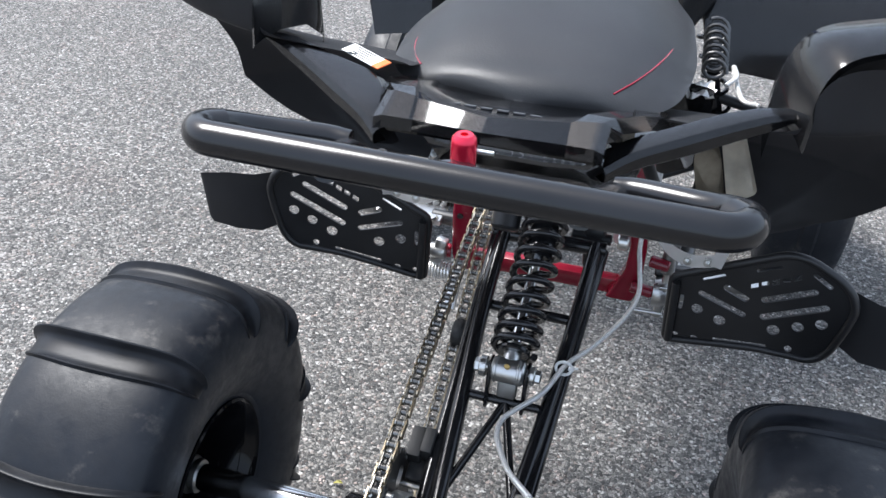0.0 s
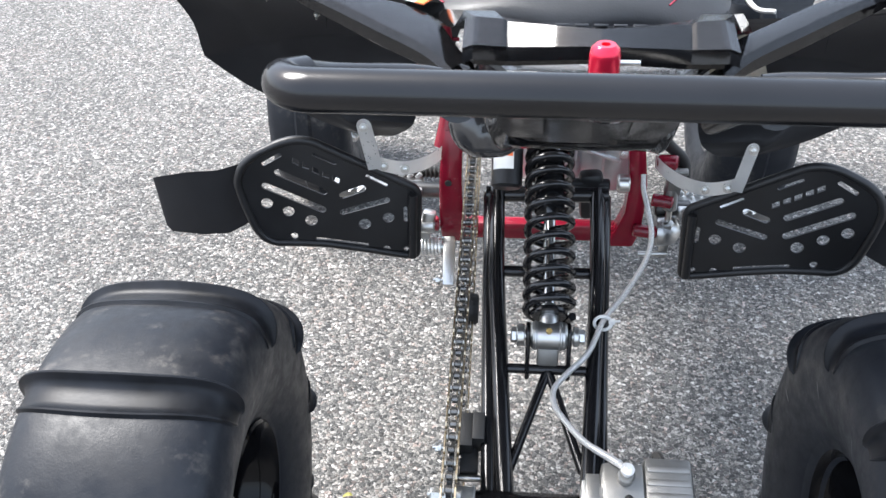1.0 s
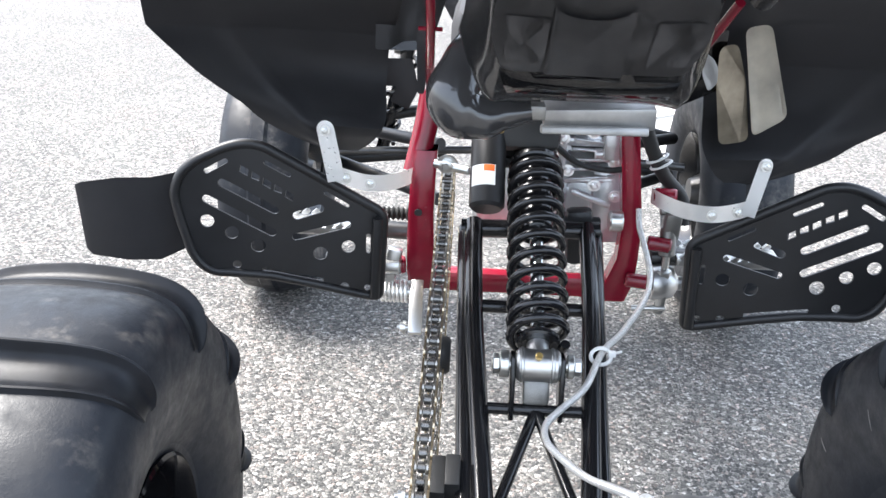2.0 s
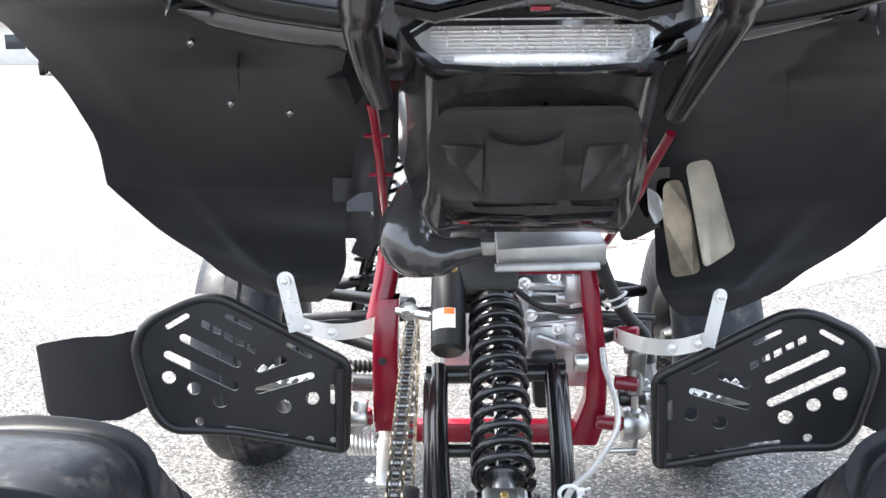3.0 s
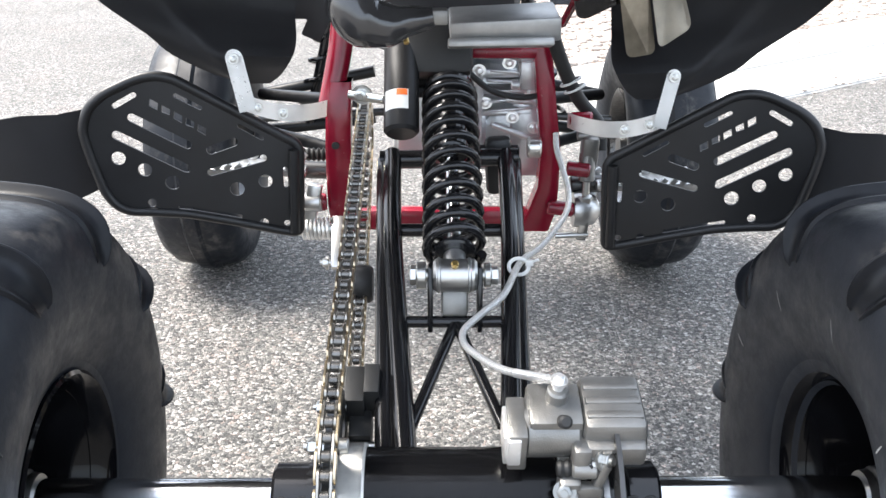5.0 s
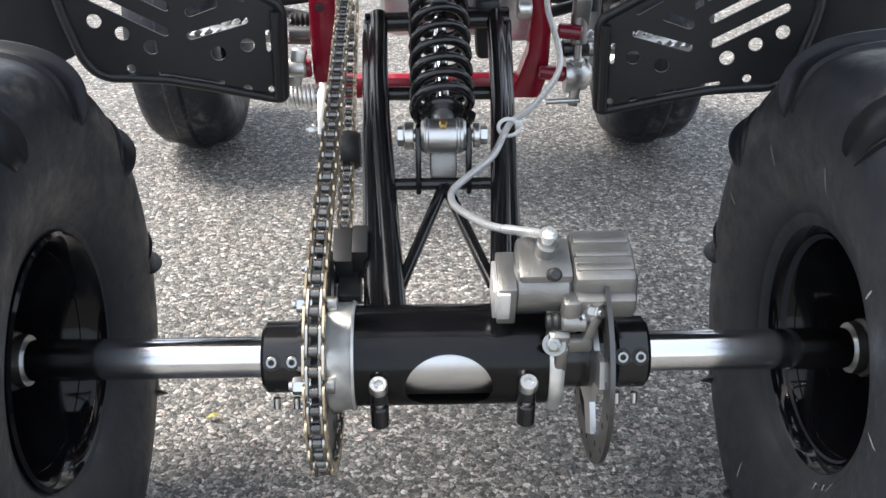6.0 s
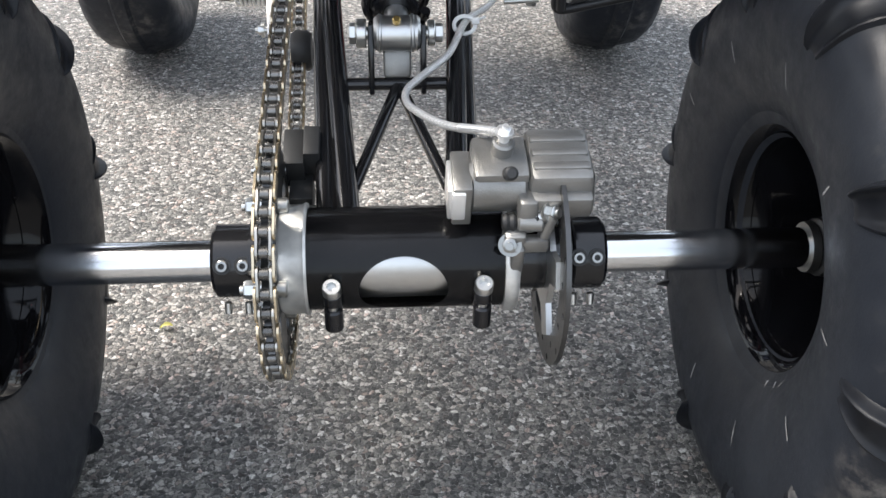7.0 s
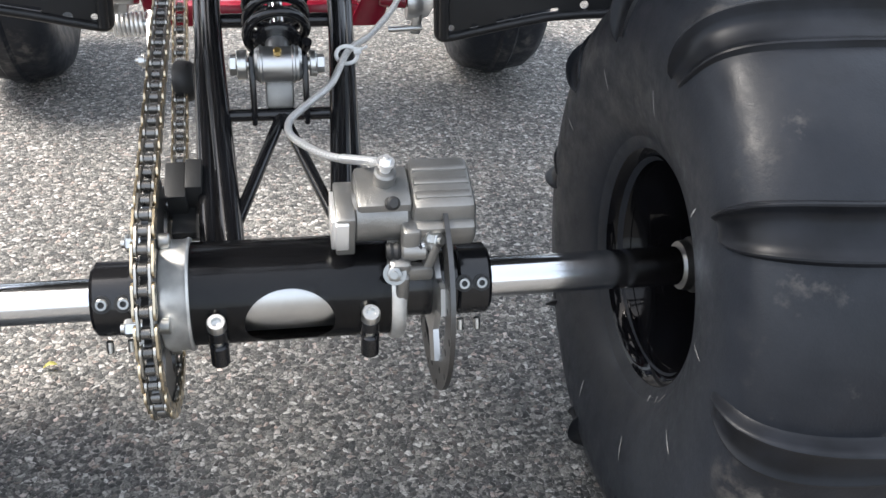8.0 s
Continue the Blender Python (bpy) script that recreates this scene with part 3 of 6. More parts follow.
def chain_steps():
    path = chain_path()
    ln = [0.0]
    for a, b in zip(path, path[1:] + path[:1]):
        ln.append(ln[-1] + (b - a).length)
    n = round(ln[-1] / PITCH / 2) * 2
    step, pins, k = ln[-1] / n, [], 0
    for i in range(n):
        s = i * step
        while ln[k + 1] < s:
            k += 1
        t = (s - ln[k]) / (ln[k + 1] - ln[k])
        pins.append(path[k].lerp(path[(k + 1) % len(path)], t))
    return pins


def link_plates(half, x, t):
    """Two figure-of-eight plates at +-x for one pitch along +y."""
    bm = bmesh.new()
    o = []
    for c, s in ((PITCH, -90), (0.0, 90)):
        for j in range(9):
            a = radians(s + 180 * j / 8)
            o.append((c + half * math.cos(a), half * math.sin(a)))
        o.append((PITCH / 2, half * 0.78 * (1 if s < 0 else -1)))
    for sx in (-1, 1):
        plate(bm, o, [], t, Matrix.Translation((sx * x - t / 2, 0, 0)) @ Matrix(((0, 0, 1, 0), (1, 0, 0, 0), (0, 1, 0, 0), (0, 0, 0, 1))))
    return bm


pins = chain_steps()
bm = bmesh.new()
for p in pins:
    lathe(bm, [(-0.0090, 0.0024), (0.0090, 0.0024)], Matrix.Translation((SPX, p.x, p.y)), 8)
    lathe(bm, [(-0.0034, 0.0025), (-0.0034, 0.0051), (0.0034, 0.0051), (0.0034, 0.0025)], Matrix.Translation((SPX, p.x, p.y)), 12)
chain = part("chain", bm, ROLLER, quad, "greased drive chain with gold side plates")
first = {}
for i, p in enumerate(pins):
    q = pins[(i + 1) % len(pins)]
    d = q - p
    m = Matrix.Translation((SPX, p.x, p.y)) @ Matrix.Rotation(math.atan2(d.y, d.x), 4, "X")
    kind = ("outer_link", "inner_link")[i % 2]
    if kind not in first:
        first[kind] = part(kind, link_plates(*((0.0068, 0.0079, 0.0019) if i % 2 == 0 else (0.0066, 0.0054, 0.0019))), GOLD if i % 2 == 0 else LINK, chain)
        first[kind].matrix_basis = m
    else:
        share(kind, first[kind], m, chain)

# brake disc, caliper and hose
UNIT = Matrix.Translation((0.002, 0, AX.z)) @ Matrix.Scale(1.04, 4) @ Matrix.Translation((0, 0, -AX.z))
RX = 0.1340
bm = bmesh.new()
ring = disc((0, 0), 0.096, 96)
small = [disc((r * math.cos(a), r * math.sin(a)), 0.0032, 8) for k in range(12) for r, a in [(0.090, 2 * math.pi * k / 12), (0.079, 2 * math.pi * (k + 0.5) / 12)]]
plate(bm, ring, [disc((0, 0), 0.070, 72)] + small, 0.004, Matrix.Translation((RX - 0.002, 0, AX.z)) @ Euler((radians(90), 0, radians(90))).to_matrix().to_4x4())
rotor = part("brake_disc", bm, DARK_STEEL, quad, "thin drilled steel brake disc")
bm = bmesh.new()
star = []
for k in range(5):
    a = 2 * math.pi * k / 5 + 0.3
    for da, r in ((-0.16, 0.071), (0.16, 0.071), (0.3, 0.045), (0.96, 0.045)):
        star.append((r * math.cos(a + da), r * math.sin(a + da)))
plate(bm, star, [disc((0, 0), 0.022, 24)], 0.005, Matrix.Translation((RX - 0.0055, 0, AX.z)) @ Euler((radians(90), 0, radians(90))).to_matrix().to_4x4())
part("disc_carrier", bm, ALU, rotor)

unit()
cal = bmesh.new()
box(cal, (0.1415, -0.004, 0.390), (0.060, 0.070, 0.046), 0.0065, (16, 0, 0), 0.88, 2)
box(cal, (0.141, -0.036, 0.378), (0.052, 0.016, 0.022), 0.004, (16, 0, 0))
caliper = part("brake_caliper", cal, CAST, quad, "grey cast aluminium brake caliper over the disc")
for k in range(3):
    bm = bmesh.new()
    box(bm, (0.1415, -0.026 + 0.0155 * k, 0.4065 + 0.0045 * k), (0.047, 0.0085, 0.0050), 0.0014, (16, 0, 0))
    part("cooling_rib", bm, CAST, caliper)
bm = bmesh.new()
rod(bm, (0.066, -0.014, 0.384), (0.114, -0.014, 0.384), 0.0225, 32, 0.003)
box(bm, (0.092, -0.006, 0.391), (0.046, 0.048, 0.040), 0.004, (16, 0, 0))
rod(bm, (0.093, 0.000, 0.395), (0.0945, -0.012, 0.424), 0.0095, 20, 0.002)
box(bm, (0.078, -0.010, 0.400), (0.022, 0.034, 0.018), 0.005, (16, 0, 0))
part("piston_housing", bm, CAST, caliper)
bm = bmesh.new()
box(bm, (0.0595, -0.015, 0.382), (0.016, 0.046, 0.042), 0.0018, (16, 0, 0))
part("end_cap", bm, CAST, caliper)
bm = bmesh.new()
box(bm, (0.0565, -0.037, 0.379), (0.011, 0.008, 0.030), 0.0012, (16, 0, 0))
box(bm, (0.0500, -0.016, 0.381), (0.004, 0.036, 0.034), 0.0012, (16, 0, 0))
part("plated_face", bm, PLATED, caliper, "bright plated face")
bm = bmesh.new()
rod(bm, (0.097, -0.022, 0.398), (0.098, -0.042, 0.410), 0.0058, 16, 0.002)
part("rubber_cap", bm, RUBBER, caliper)
bm = bmesh.new()
box(bm, (0.113, -0.036, 0.371), (0.016, 0.022, 0.034), 0.004, (10, 0, 0))
rod(bm, (0.105, -0.042, 0.364), (0.127, -0.044, 0.364), 0.0075, 18, 0.002)
part("slide_lug", bm, CAST, caliper)
for x, y, z in ((0.0985, -0.040, 0.363), (0.1235, -0.042, 0.366)):
    bm = bmesh.new()
    lathe(bm, [(-0.006, 0.003), (-0.006, 0.0062), (-0.003, 0.0078), (0.000, 0.0064), (0.003, 0.0078), (0.006, 0.0062), (0.006, 0.003)], Matrix.Translation((x, y, z)), 18)
    part("rubber_boot", bm, RUBBER, caliper)
bm = bmesh.new()
rod(bm, (0.119, -0.043, 0.368), (0.136, -0.043, 0.371), 0.0050, 16, 0.001)
hex_bolt(bm, (0.132, -0.045, 0.375), (0.5, -0.7, 0.3), 0.0065, 0.007)
part("slide_pin", bm, ZINC, caliper)
# brake pads
for x in (0.1345, 0.1485):
    bm = bmesh.new()
    box(bm, (x, -0.022, 0.368), (0.004, 0.034, 0.030), 0.001, (16, 0, 0))
    part("brake_pad", bm, DARK_STEEL, caliper)
# caliper bracket on the carrier's flange
bm = bmesh.new()
box(bm, (0.1035, -0.040, 0.347), (0.019, 0.020, 0.024), 0.004, (18, 0, 0))
box(bm, (0.117, -0.044, 0.344), (0.030, 0.011, 0.014), 0.003, (10, 0, 0))
box(bm, (0.129, -0.044, 0.357), (0.009, 0.011, 0.040), 0.003, (12, 14, 0))
box(bm, (0.106, -0.038, 0.325), (0.011, 0.022, 0.046), 0.003, (18, 0, 0))
bracket = part("caliper_bracket", bm, CAST, quad)
bm = bmesh.new()
hex_bolt(bm, (0.099, -0.050, 0.347), (-0.2, -0.9, 0.4), 0.0066, 0.006)
part("bracket_bolt", bm, STEEL, bracket)

bm = bmesh.new()
HOSE_LINE = [(0.0945, -0.012, 0.431), (0.080, 0.010, 0.422), (0.051, 0.050, 0.408), (0.028, 0.095, 0.400), (0.019, 0.122, 0.398), (0.021, 0.145, 0.400),
             (0.038, 0.168, 0.405), (0.064, 0.198, 0.414), (0.085, 0.246, 0.430), (0.114, 0.300, 0.428), (0.149, 0.370, 0.438), (0.161, 0.420, 0.449), (0.155, 0.450, 0.476), (0.150, 0.470, 0.493), (0.149, 0.482, 0.512)]
tube(bm, smooth_line(HOSE_LINE, 8), 0.0037, 12)
hose = part("brake_hose", bm, HOSE, quad, "pale braided brake hose tied to the swingarm")
bm = bmesh.new()
rod(bm, (0.0942, -0.010, 0.420), (0.0945, -0.0125, 0.432), 0.0048, 18, 0.0012)
hex_bolt(bm, (0.0945, -0.0125, 0.432), (0.05, -0.3, 0.95), 0.0050, 0.004)
rod(bm, (0.088, 0.000, 0.4260), (0.062, 0.034, 0.4130), 0.0042, 14, 0.001)
part("banjo_fitting", bm, PLATED, hose)
bm = bmesh.new()
tube(bm, [Vector((0.083, 0.240, 0.428)) + Vector((0.011 * math.cos(a), 0.004 * math.sin(a), 0.008 * math.sin(a))) for a in [2 * math.pi * k / 20 for k in range(20)]], 0.0022, 8, closed=True)
box(bm, (0.094, 0.236, 0.434), (0.008, 0.006, 0.006), 0.001)
tube(bm, [(0.094, 0.236, 0.434), (0.103, 0.231, 0.440)], 0.0015, 6)
part("cable_tie", bm, WHITE, hose)

# swingarm
bm = bmesh.new()
for pts, r in (([(-0.037, 0.035, 0.326), (-0.049, 0.200, 0.386), (-0.058, 0.330, 0.436), (-0.062, 0.470, 0.487)], 0.0115),
               ([(-0.056, 0.035, 0.324), (-0.063, 0.200, 0.381), (-0.073, 0.470, 0.478)], 0.0095),
               ([(0.062, 0.035, 0.338), (0.072, 0.190, 0.384), (0.080, 0.330, 0.436), (0.084, 0.470, 0.487)], 0.0110),
               ([(0.076, 0.035, 0.332), (0.082, 0.190, 0.380), (0.096, 0.470, 0.478)], 0.0085)):
    tube(bm, smooth_line(pts, 8), r, 16)
swing = part("swingarm", bm, POWDER, quad, "gloss black tubular steel swingarm")
for pts, r in (([(-0.045, 0.196, 0.383), (0.070, 0.196, 0.383)], 0.0065),
               ([(0.012, 0.192, 0.381), (-0.033, 0.066, 0.334)], 0.0060),
               ([(0.015, 0.192, 0.381), (0.056, 0.066, 0.337)], 0.0060),
               ([(-0.078, 0.468, 0.480), (0.100, 0.468, 0.484)], 0.012),
               ([(-0.060, 0.345, 0.430), (0.082, 0.345, 0.430)], 0.008)):
    bm = bmesh.new()
    tube(bm, pts, r, 14)
    part("cross_brace", bm, POWDER, swing)
for x in (-0.0135, 0.0385):
    bm = bmesh.new()
    box(bm, (x, 0.203, 0.408), (0.006, 0.030, 0.070), 0.0025, (-12, 0, 0))
    part("shock_clevis", bm, POWDER, swing)
# shock: eye, spring, body, reservoir
SB, ST = Vector((0.0125, 0.203, 0.436)), Vector((0.0105, 0.450, 0.570))
SD = (ST - SB).normalized()
bm = bmesh.new()
rod(bm, (-0.0105, 0.203, 0.434), (0.0355, 0.203, 0.434), 0.0175, 30, 0.003)
for x in (-0.0045, 0.0275):
    lathe(bm, [(x - 0.002, 0.0175), (x - 0.001, 0.019), (x + 0.001, 0.019), (x + 0.002, 0.0175)], Matrix.Translation((0, 0.203, 0.434)), 30)
rod(bm, SB, SB + SD * 0.040, 0.012, 20, 0.002)
shock = part("rear_shock", bm, ALU, quad, "rear shock absorber with black coil spring and polished eye")
bm = bmesh.new()
rod(bm, (-0.036, 0.203, 0.434), (0.058, 0.203, 0.434), 0.0065, 16, 0.001)
for a, b, r in ((-0.028, -0.018, 0.0145), (0.043, 0.050, 0.0130), (-0.035, -0.028, 0.0105), (0.050, 0.058, 0.0095)):
    rod(bm, (a, 0.203, 0.434), (b, 0.203, 0.434), r, 24 if r > 0.0125 else 6, 0.001)
part("eye_bolt", bm, ZINC, shock)
bm = bmesh.new()
rod(bm, (0.012, 0.193, 0.449), (0.012, 0.189, 0.454), 0.004, 12, 0.001)
part("grease_nipple", bm, BRASS, shock, "brass grease nipple")
bm = bmesh.new()
box(bm, (0.0125, 0.205, 0.404), (0.028, 0.014, 0.034), 0.004, (-20, 0, 0))
part("clevis_block", bm, CAST, shock)
bm = bmesh.new()
helix = []
side, up = Vector((1, 0, 0)), SD.cross(Vector((1, 0, 0))).normalized()
turns, s0, s1 = 11.2, 0.026, 0.276
for k in range(int(turns * 22) + 1):
    u = k / (turns * 22)
    a = 2 * math.pi * turns * u
    squash = 0.5 - 0.5 * math.cos(math.pi * u)
    s = s0 + (s1 - s0) * (0.75 * u + 0.25 * squash)
    helix.append(SB + SD * s + side * 0.0296 * math.cos(a) + up * 0.0296 * math.sin(a))
tube(bm, helix, 0.0054, 10)
part("coil_spring", bm, POWDER, shock, "gloss black coil spring")
bm = bmesh.new()
rod(bm, SB + SD * 0.024, SB + SD * 0.032, 0.024, 32, 0.002)
part("spring_seat", bm, POWDER, shock)
bm = bmesh.new()
rod(bm, SB + SD * 0.036, SB + SD * 0.19, 0.008, 20)
part("damper_rod", bm, CHROME, shock)
bm = bmesh.new()
rod(bm, SB + SD * 0.175, SB + SD * 0.33, 0.0205, 28, 0.002)
rod(bm, SB + SD * 0.278, SB + SD * 0.288, 0.033, 32, 0.002)
rod(bm, SB + SD * 0.288, SB + SD * 0.37, 0.027, 28, 0.003)
part("damper_body", bm, POWDER, shock)
bm = bmesh.new()
box(bm, (-0.018, 0.512, 0.590), (0.100, 0.040, 0.062), 0.010)
box(bm, (-0.022, 0.500, 0.564), (0.078, 0.030, 0.016), 0.006)
part("shock_head", bm, SATIN, shock, "black cast head joining shock and reservoir")
bm = bmesh.new()
box(bm, (0.078, 0.505, 0.462), (0.036, 0.026, 0.078), 0.008, (0, -4, 0))
rod(bm, (0.040, 0.500, 0.482), (0.104, 0.500, 0.482), 0.009, 18, 0.002)
part("linkage_arm", bm, SATIN, swing, "black linkage arm beside the shock")
bm = bmesh.new()
box(bm, (-0.004, 0.482, 0.625), (0.086, 0.060, 0.080), 0.010, (-20, 0, 0))
part("shock_mount", bm, RUBBER, quad, "black upper shock mount")
RV = Vector((-0.048, 0.395, 0.534))
bm = bmesh.new()
rod(bm, RV, RV + SD * 0.10 + Vector((0, -0.01, 0.045)), 0.0215, 32, 0.004)
rv = part("reservoir", bm, SATIN, shock, "black shock reservoir with a sticker")
rdir = (SD * 0.10 + Vector((0, -0.01, 0.045))).normalized()


def sticker(bm, a0, a1, s0, s1, r):
    rows = []
    sd = rdir.cross(Vector((1, 0, 0))).normalized()
    ri = sd.cross(rdir)
    for k in range(9):
        a = radians(a0 + (a1 - a0) * k / 8)
        rows.append([RV + rdir * s + (ri * math.cos(a) + sd * math.sin(a)) * r for s in (s0, s1)])
    return sheet(rows, bm)


bm = sticker(bmesh.new(), -150, -66, 0.024, 0.050, 0.0219)
bmesh.ops.recalc_face_normals(bm, faces=bm.faces[:])
part("sticker", bm, WHITE, rv)
bm = sticker(bmesh.new(), -104, -70, 0.0415, 0.0495, 0.0222)
part("sticker_block", bm, ORANGE, rv)

# chain slider block, roller and side strut
bm = bmesh.new()
box(bm, (-0.0880, 0.112, 0.345), (0.0195, 0.044, 0.034), 0.0012, (20, 0, 0))
box(bm, (-0.0712, 0.114, 0.348), (0.0150, 0.036, 0.040), 0.0012, (20, 0, 0))
box(bm, (-0.0820, 0.094, 0.314), (0.0220, 0.036, 0.032), 0.0012, (20, 0, 0))
guide = part("chain_guide", bm, RUBBER, quad, "black plastic chain guide block")
bm = bmesh.new()
rod(bm, (-0.096, 0.070, 0.312), (-0.062, 0.070, 0.312), 0.0045, 12)
part("guide_bolt", bm, ZINC, guide)
bm = bmesh.new()
hex_bolt(bm, (-0.118, 0.088, 0.345), (-1, 0, 0), 0.006, 0.006)
rod(bm, (-0.118, 0.088, 0.345), (-0.095, 0.088, 0.345), 0.004, 12)
part("guide_bolt", bm, ZINC, guide)
bm = bmesh.new()
lathe(bm, [(-0.106, 0.006), (-0.106, 0.020), (-0.102, 0.023), (-0.087, 0.023), (-0.083, 0.020), (-0.083, 0.006)], Matrix.Translation((0, 0.345, 0.360)), 30)
part("chain_roller", bm, RUBBER, quad)
unit(0.013, 0.040, 0.010, 1.12)      # the frame with all that is bolted to it
bm = bmesh.new()
box(bm, (-0.130, 0.396, 0.368), (0.016, 0.010, 0.076), 0.002, (-50, 0, 2))
strut = part("side_lever", bm, ALU, quad, "bare aluminium lever beside the chain")
bm = bmesh.new()
rod(bm, (-0.144, 0.374, 0.349), (-0.124, 0.374, 0.349), 0.004, 12, 0.001)
hex_bolt(bm, (-0.142, 0.374, 0.349), (-1, 0, 0), 0.006, 0.005)
part("lever_bolt", bm, ZINC, strut)


# red frame
bm = bmesh.new()
for pts, rr in (([(-0.121, 0.462, 0.640), (-0.126, 0.455, 0.600), (-0.137, 0.440, 0.540)], 0.014),):
    tube(bm, smooth_line(pts, 6), rr, 14)
red = part("main_frame", bm, RED, quad, "red painted steel frame")
bm = bmesh.new()
rows = []
for z, y, x0, x1 in ((0.570, 0.432, -0.138, -0.112), (0.535, 0.420, -0.141, -0.113), (0.490, 0.420, -0.143, -0.114), (0.450, 0.426, -0.144, -0.113), (0.405, 0.432, -0.144, -0.112), (0.372, 0.446, -0.142, -0.110)):
    rows.append([(x0, y + 0.03, z), (x0, y + 0.003, z), (x0 + 0.004, y, z), (x1 - 0.004, y, z), (x1, y + 0.003, z), (x1, y + 0.03, z), (x0, y + 0.03, z)])
sheet(rows, bm)
bmesh.ops.holes_fill(bm, edges=[e for e in bm.edges if e.is_boundary])
bmesh.ops.recalc_face_normals(bm, faces=bm.faces[:])
part("pivot_plate", bm, RED, red)
bm = bmesh.new()
rows = []
for z, y, x0, x1 in ((0.640, 0.475, 0.094, 0.112), (0.600, 0.468, 0.096, 0.117), (0.530, 0.462, 0.102, 0.124), (0.470, 0.460, 0.108, 0.131), (0.420, 0.462, 0.106, 0.131), (0.385, 0.466, 0.096, 0.130), (0.355, 0.470, 0.084, 0.122)):
    rows.append([(x0, y + 0.03, z), (x0, y + 0.003, z), (x0 + 0.004, y, z), (x1 - 0.004, y, z), (x1, y + 0.003, z), (x1, y + 0.03, z), (x0, y + 0.03, z)])
sheet(rows, bm)
bmesh.ops.holes_fill(bm, edges=[e for e in bm.edges if e.is_boundary])
bmesh.ops.recalc_face_normals(bm, faces=bm.faces[:])
part("pivot_plate", bm, RED, red)
bm = bmesh.new()
box(bm, (0.0, 0.500, 0.364), (0.250, 0.026, 0.032), 0.008)
part("cross_member", bm, RED, red)
bm = bmesh.new()
box(bm, (0.06, 0.480, 0.600), (0.13, 0.022, 0.016), 0.005)
part("cross_member", bm, RED, red)
for p, q, rr in (((0.140, 0.458, 0.515), (0.165, 0.452, 0.517), 0.011), ((0.138, 0.458, 0.450), (0.166, 0.455, 0.447), 0.010),
                 ((-0.146, 0.436, 0.410), (-0.166, 0.432, 0.410), 0.012), ((0.118, 0.458, 0.395), (0.150, 0.455, 0.392), 0.010)):
    bm = bmesh.new()
    rod(bm, p, q, rr, 18, 0.002)
    part("frame_boss", bm, RED, red)
# added black disc that paints the dark inside of a hole on the plate
bm = bmesh.new()
rod(bm, (-0.131, 0.419, 0.492), (-0.131, 0.416, 0.492), 0.0045, 14)
part("hole_disc", bm, RUBBER, red)
bm = bmesh.new()
tube(bm, smooth_line([(-0.122, 0.430, 0.650), (-0.118, 0.330, 0.700), (-0.114, 0.235, 0.775), (-0.115, 0.205, 0.815), (-0.117, 0.198, 0.830)], 8), 0.0046, 12)
rail = part("sub_frame_rail", bm, RED, red)
for z, x, y in ((0.797, -0.1145, 0.219), (0.752, -0.115, 0.264)):
    bm = bmesh.new()
    rod(bm, (x - 0.011, y - 0.003, z), (x + 0.011, y - 0.003, z), 0.0022, 8)
    part("rail_clip", bm, RED, rail)
for sx in (1,):      # the sub-frame rail up to the tail
    bm = bmesh.new()
    c = 0.012
    tube(bm, smooth_line([(c + sx * 0.112, 0.450, 0.640), (c + sx * 0.117, 0.280, 0.725), (c + sx * 0.119, 0.240, 0.753), (c + sx * 0.130, 0.190, 0.800)], 8), 0.0046, 12)
    part("sub_frame_rail", bm, RED, red)
bm = bmesh.new()
rod(bm, (0.090, 0.452, 0.480), (0.106, 0.452, 0.480), 0.014, 24, 0.002)
part("pivot_bushing", bm, ZINC, red, "plated pivot bushing")
bm = bmesh.new()
rod(bm, (-0.114, 0.430, 0.555), (-0.075, 0.415, 0.552), 0.006, 12)
hex_bolt(bm, (-0.100, 0.424, 0.556), (-0.2, -1, 0), 0.008, 0.008)
part("pivot_bolt", bm, ZINC, red, "plated pivot bolt")

# engine block between the frame rails
bm = bmesh.new()
box(bm, (0.030, 0.640, 0.490), (0.200, 0.160, 0.160), 0.020)
box(bm, (0.100, 0.590, 0.470), (0.050, 0.110, 0.120), 0.014)
engine = part("engine", bm, ENGINE, quad, "bare alloy engine cases")
for k, (c, s) in enumerate((((0.055, 0.560, 0.560), (0.080, 0.050, 0.012)), ((0.055, 0.560, 0.535), (0.080, 0.050, 0.006)), ((0.060, 0.555, 0.505), (0.090, 0.040, 0.008)),
                            ((0.100, 0.550, 0.560), (0.030, 0.060, 0.040)), ((0.040, 0.555, 0.475), (0.012, 0.030, 0.070)))):
    bm = bmesh.new()
    box(bm, c, s, 0.003)
    part("engine_rib", bm, ENGINE, engine)
bm = bmesh.new()
lathe(bm, [(0.0, 0.040), (0.010, 0.045), (0.016, 0.044), (0.020, 0.036), (0.020, 0.001)], Matrix.Translation((0.085, 0.565, 0.470)) @ Euler((0, 0, radians(-90))).to_matrix().to_4x4(), 32)
part("clutch_cover", bm, ENGINE, engine)
for k in range(6):
    bm = bmesh.new()
    a = 2 * math.pi * k / 6
    hex_bolt(bm, (0.055 + 0.04 * math.cos(a), 0.556, 0.505 + 0.05 * math.sin(a)), (0, -1, 0), 0.004, 0.004)
    part("case_screw", bm, ZINC, engine)
bm = bmesh.new()
tube(bm, smooth_line([(0.020, 0.470, 0.575), (0.050, 0.480, 0.548), (0.085, 0.480, 0.540), (0.112, 0.468, 0.548)], 8), 0.004, 10)
part("breather_hose", bm, RUBBER, engine)
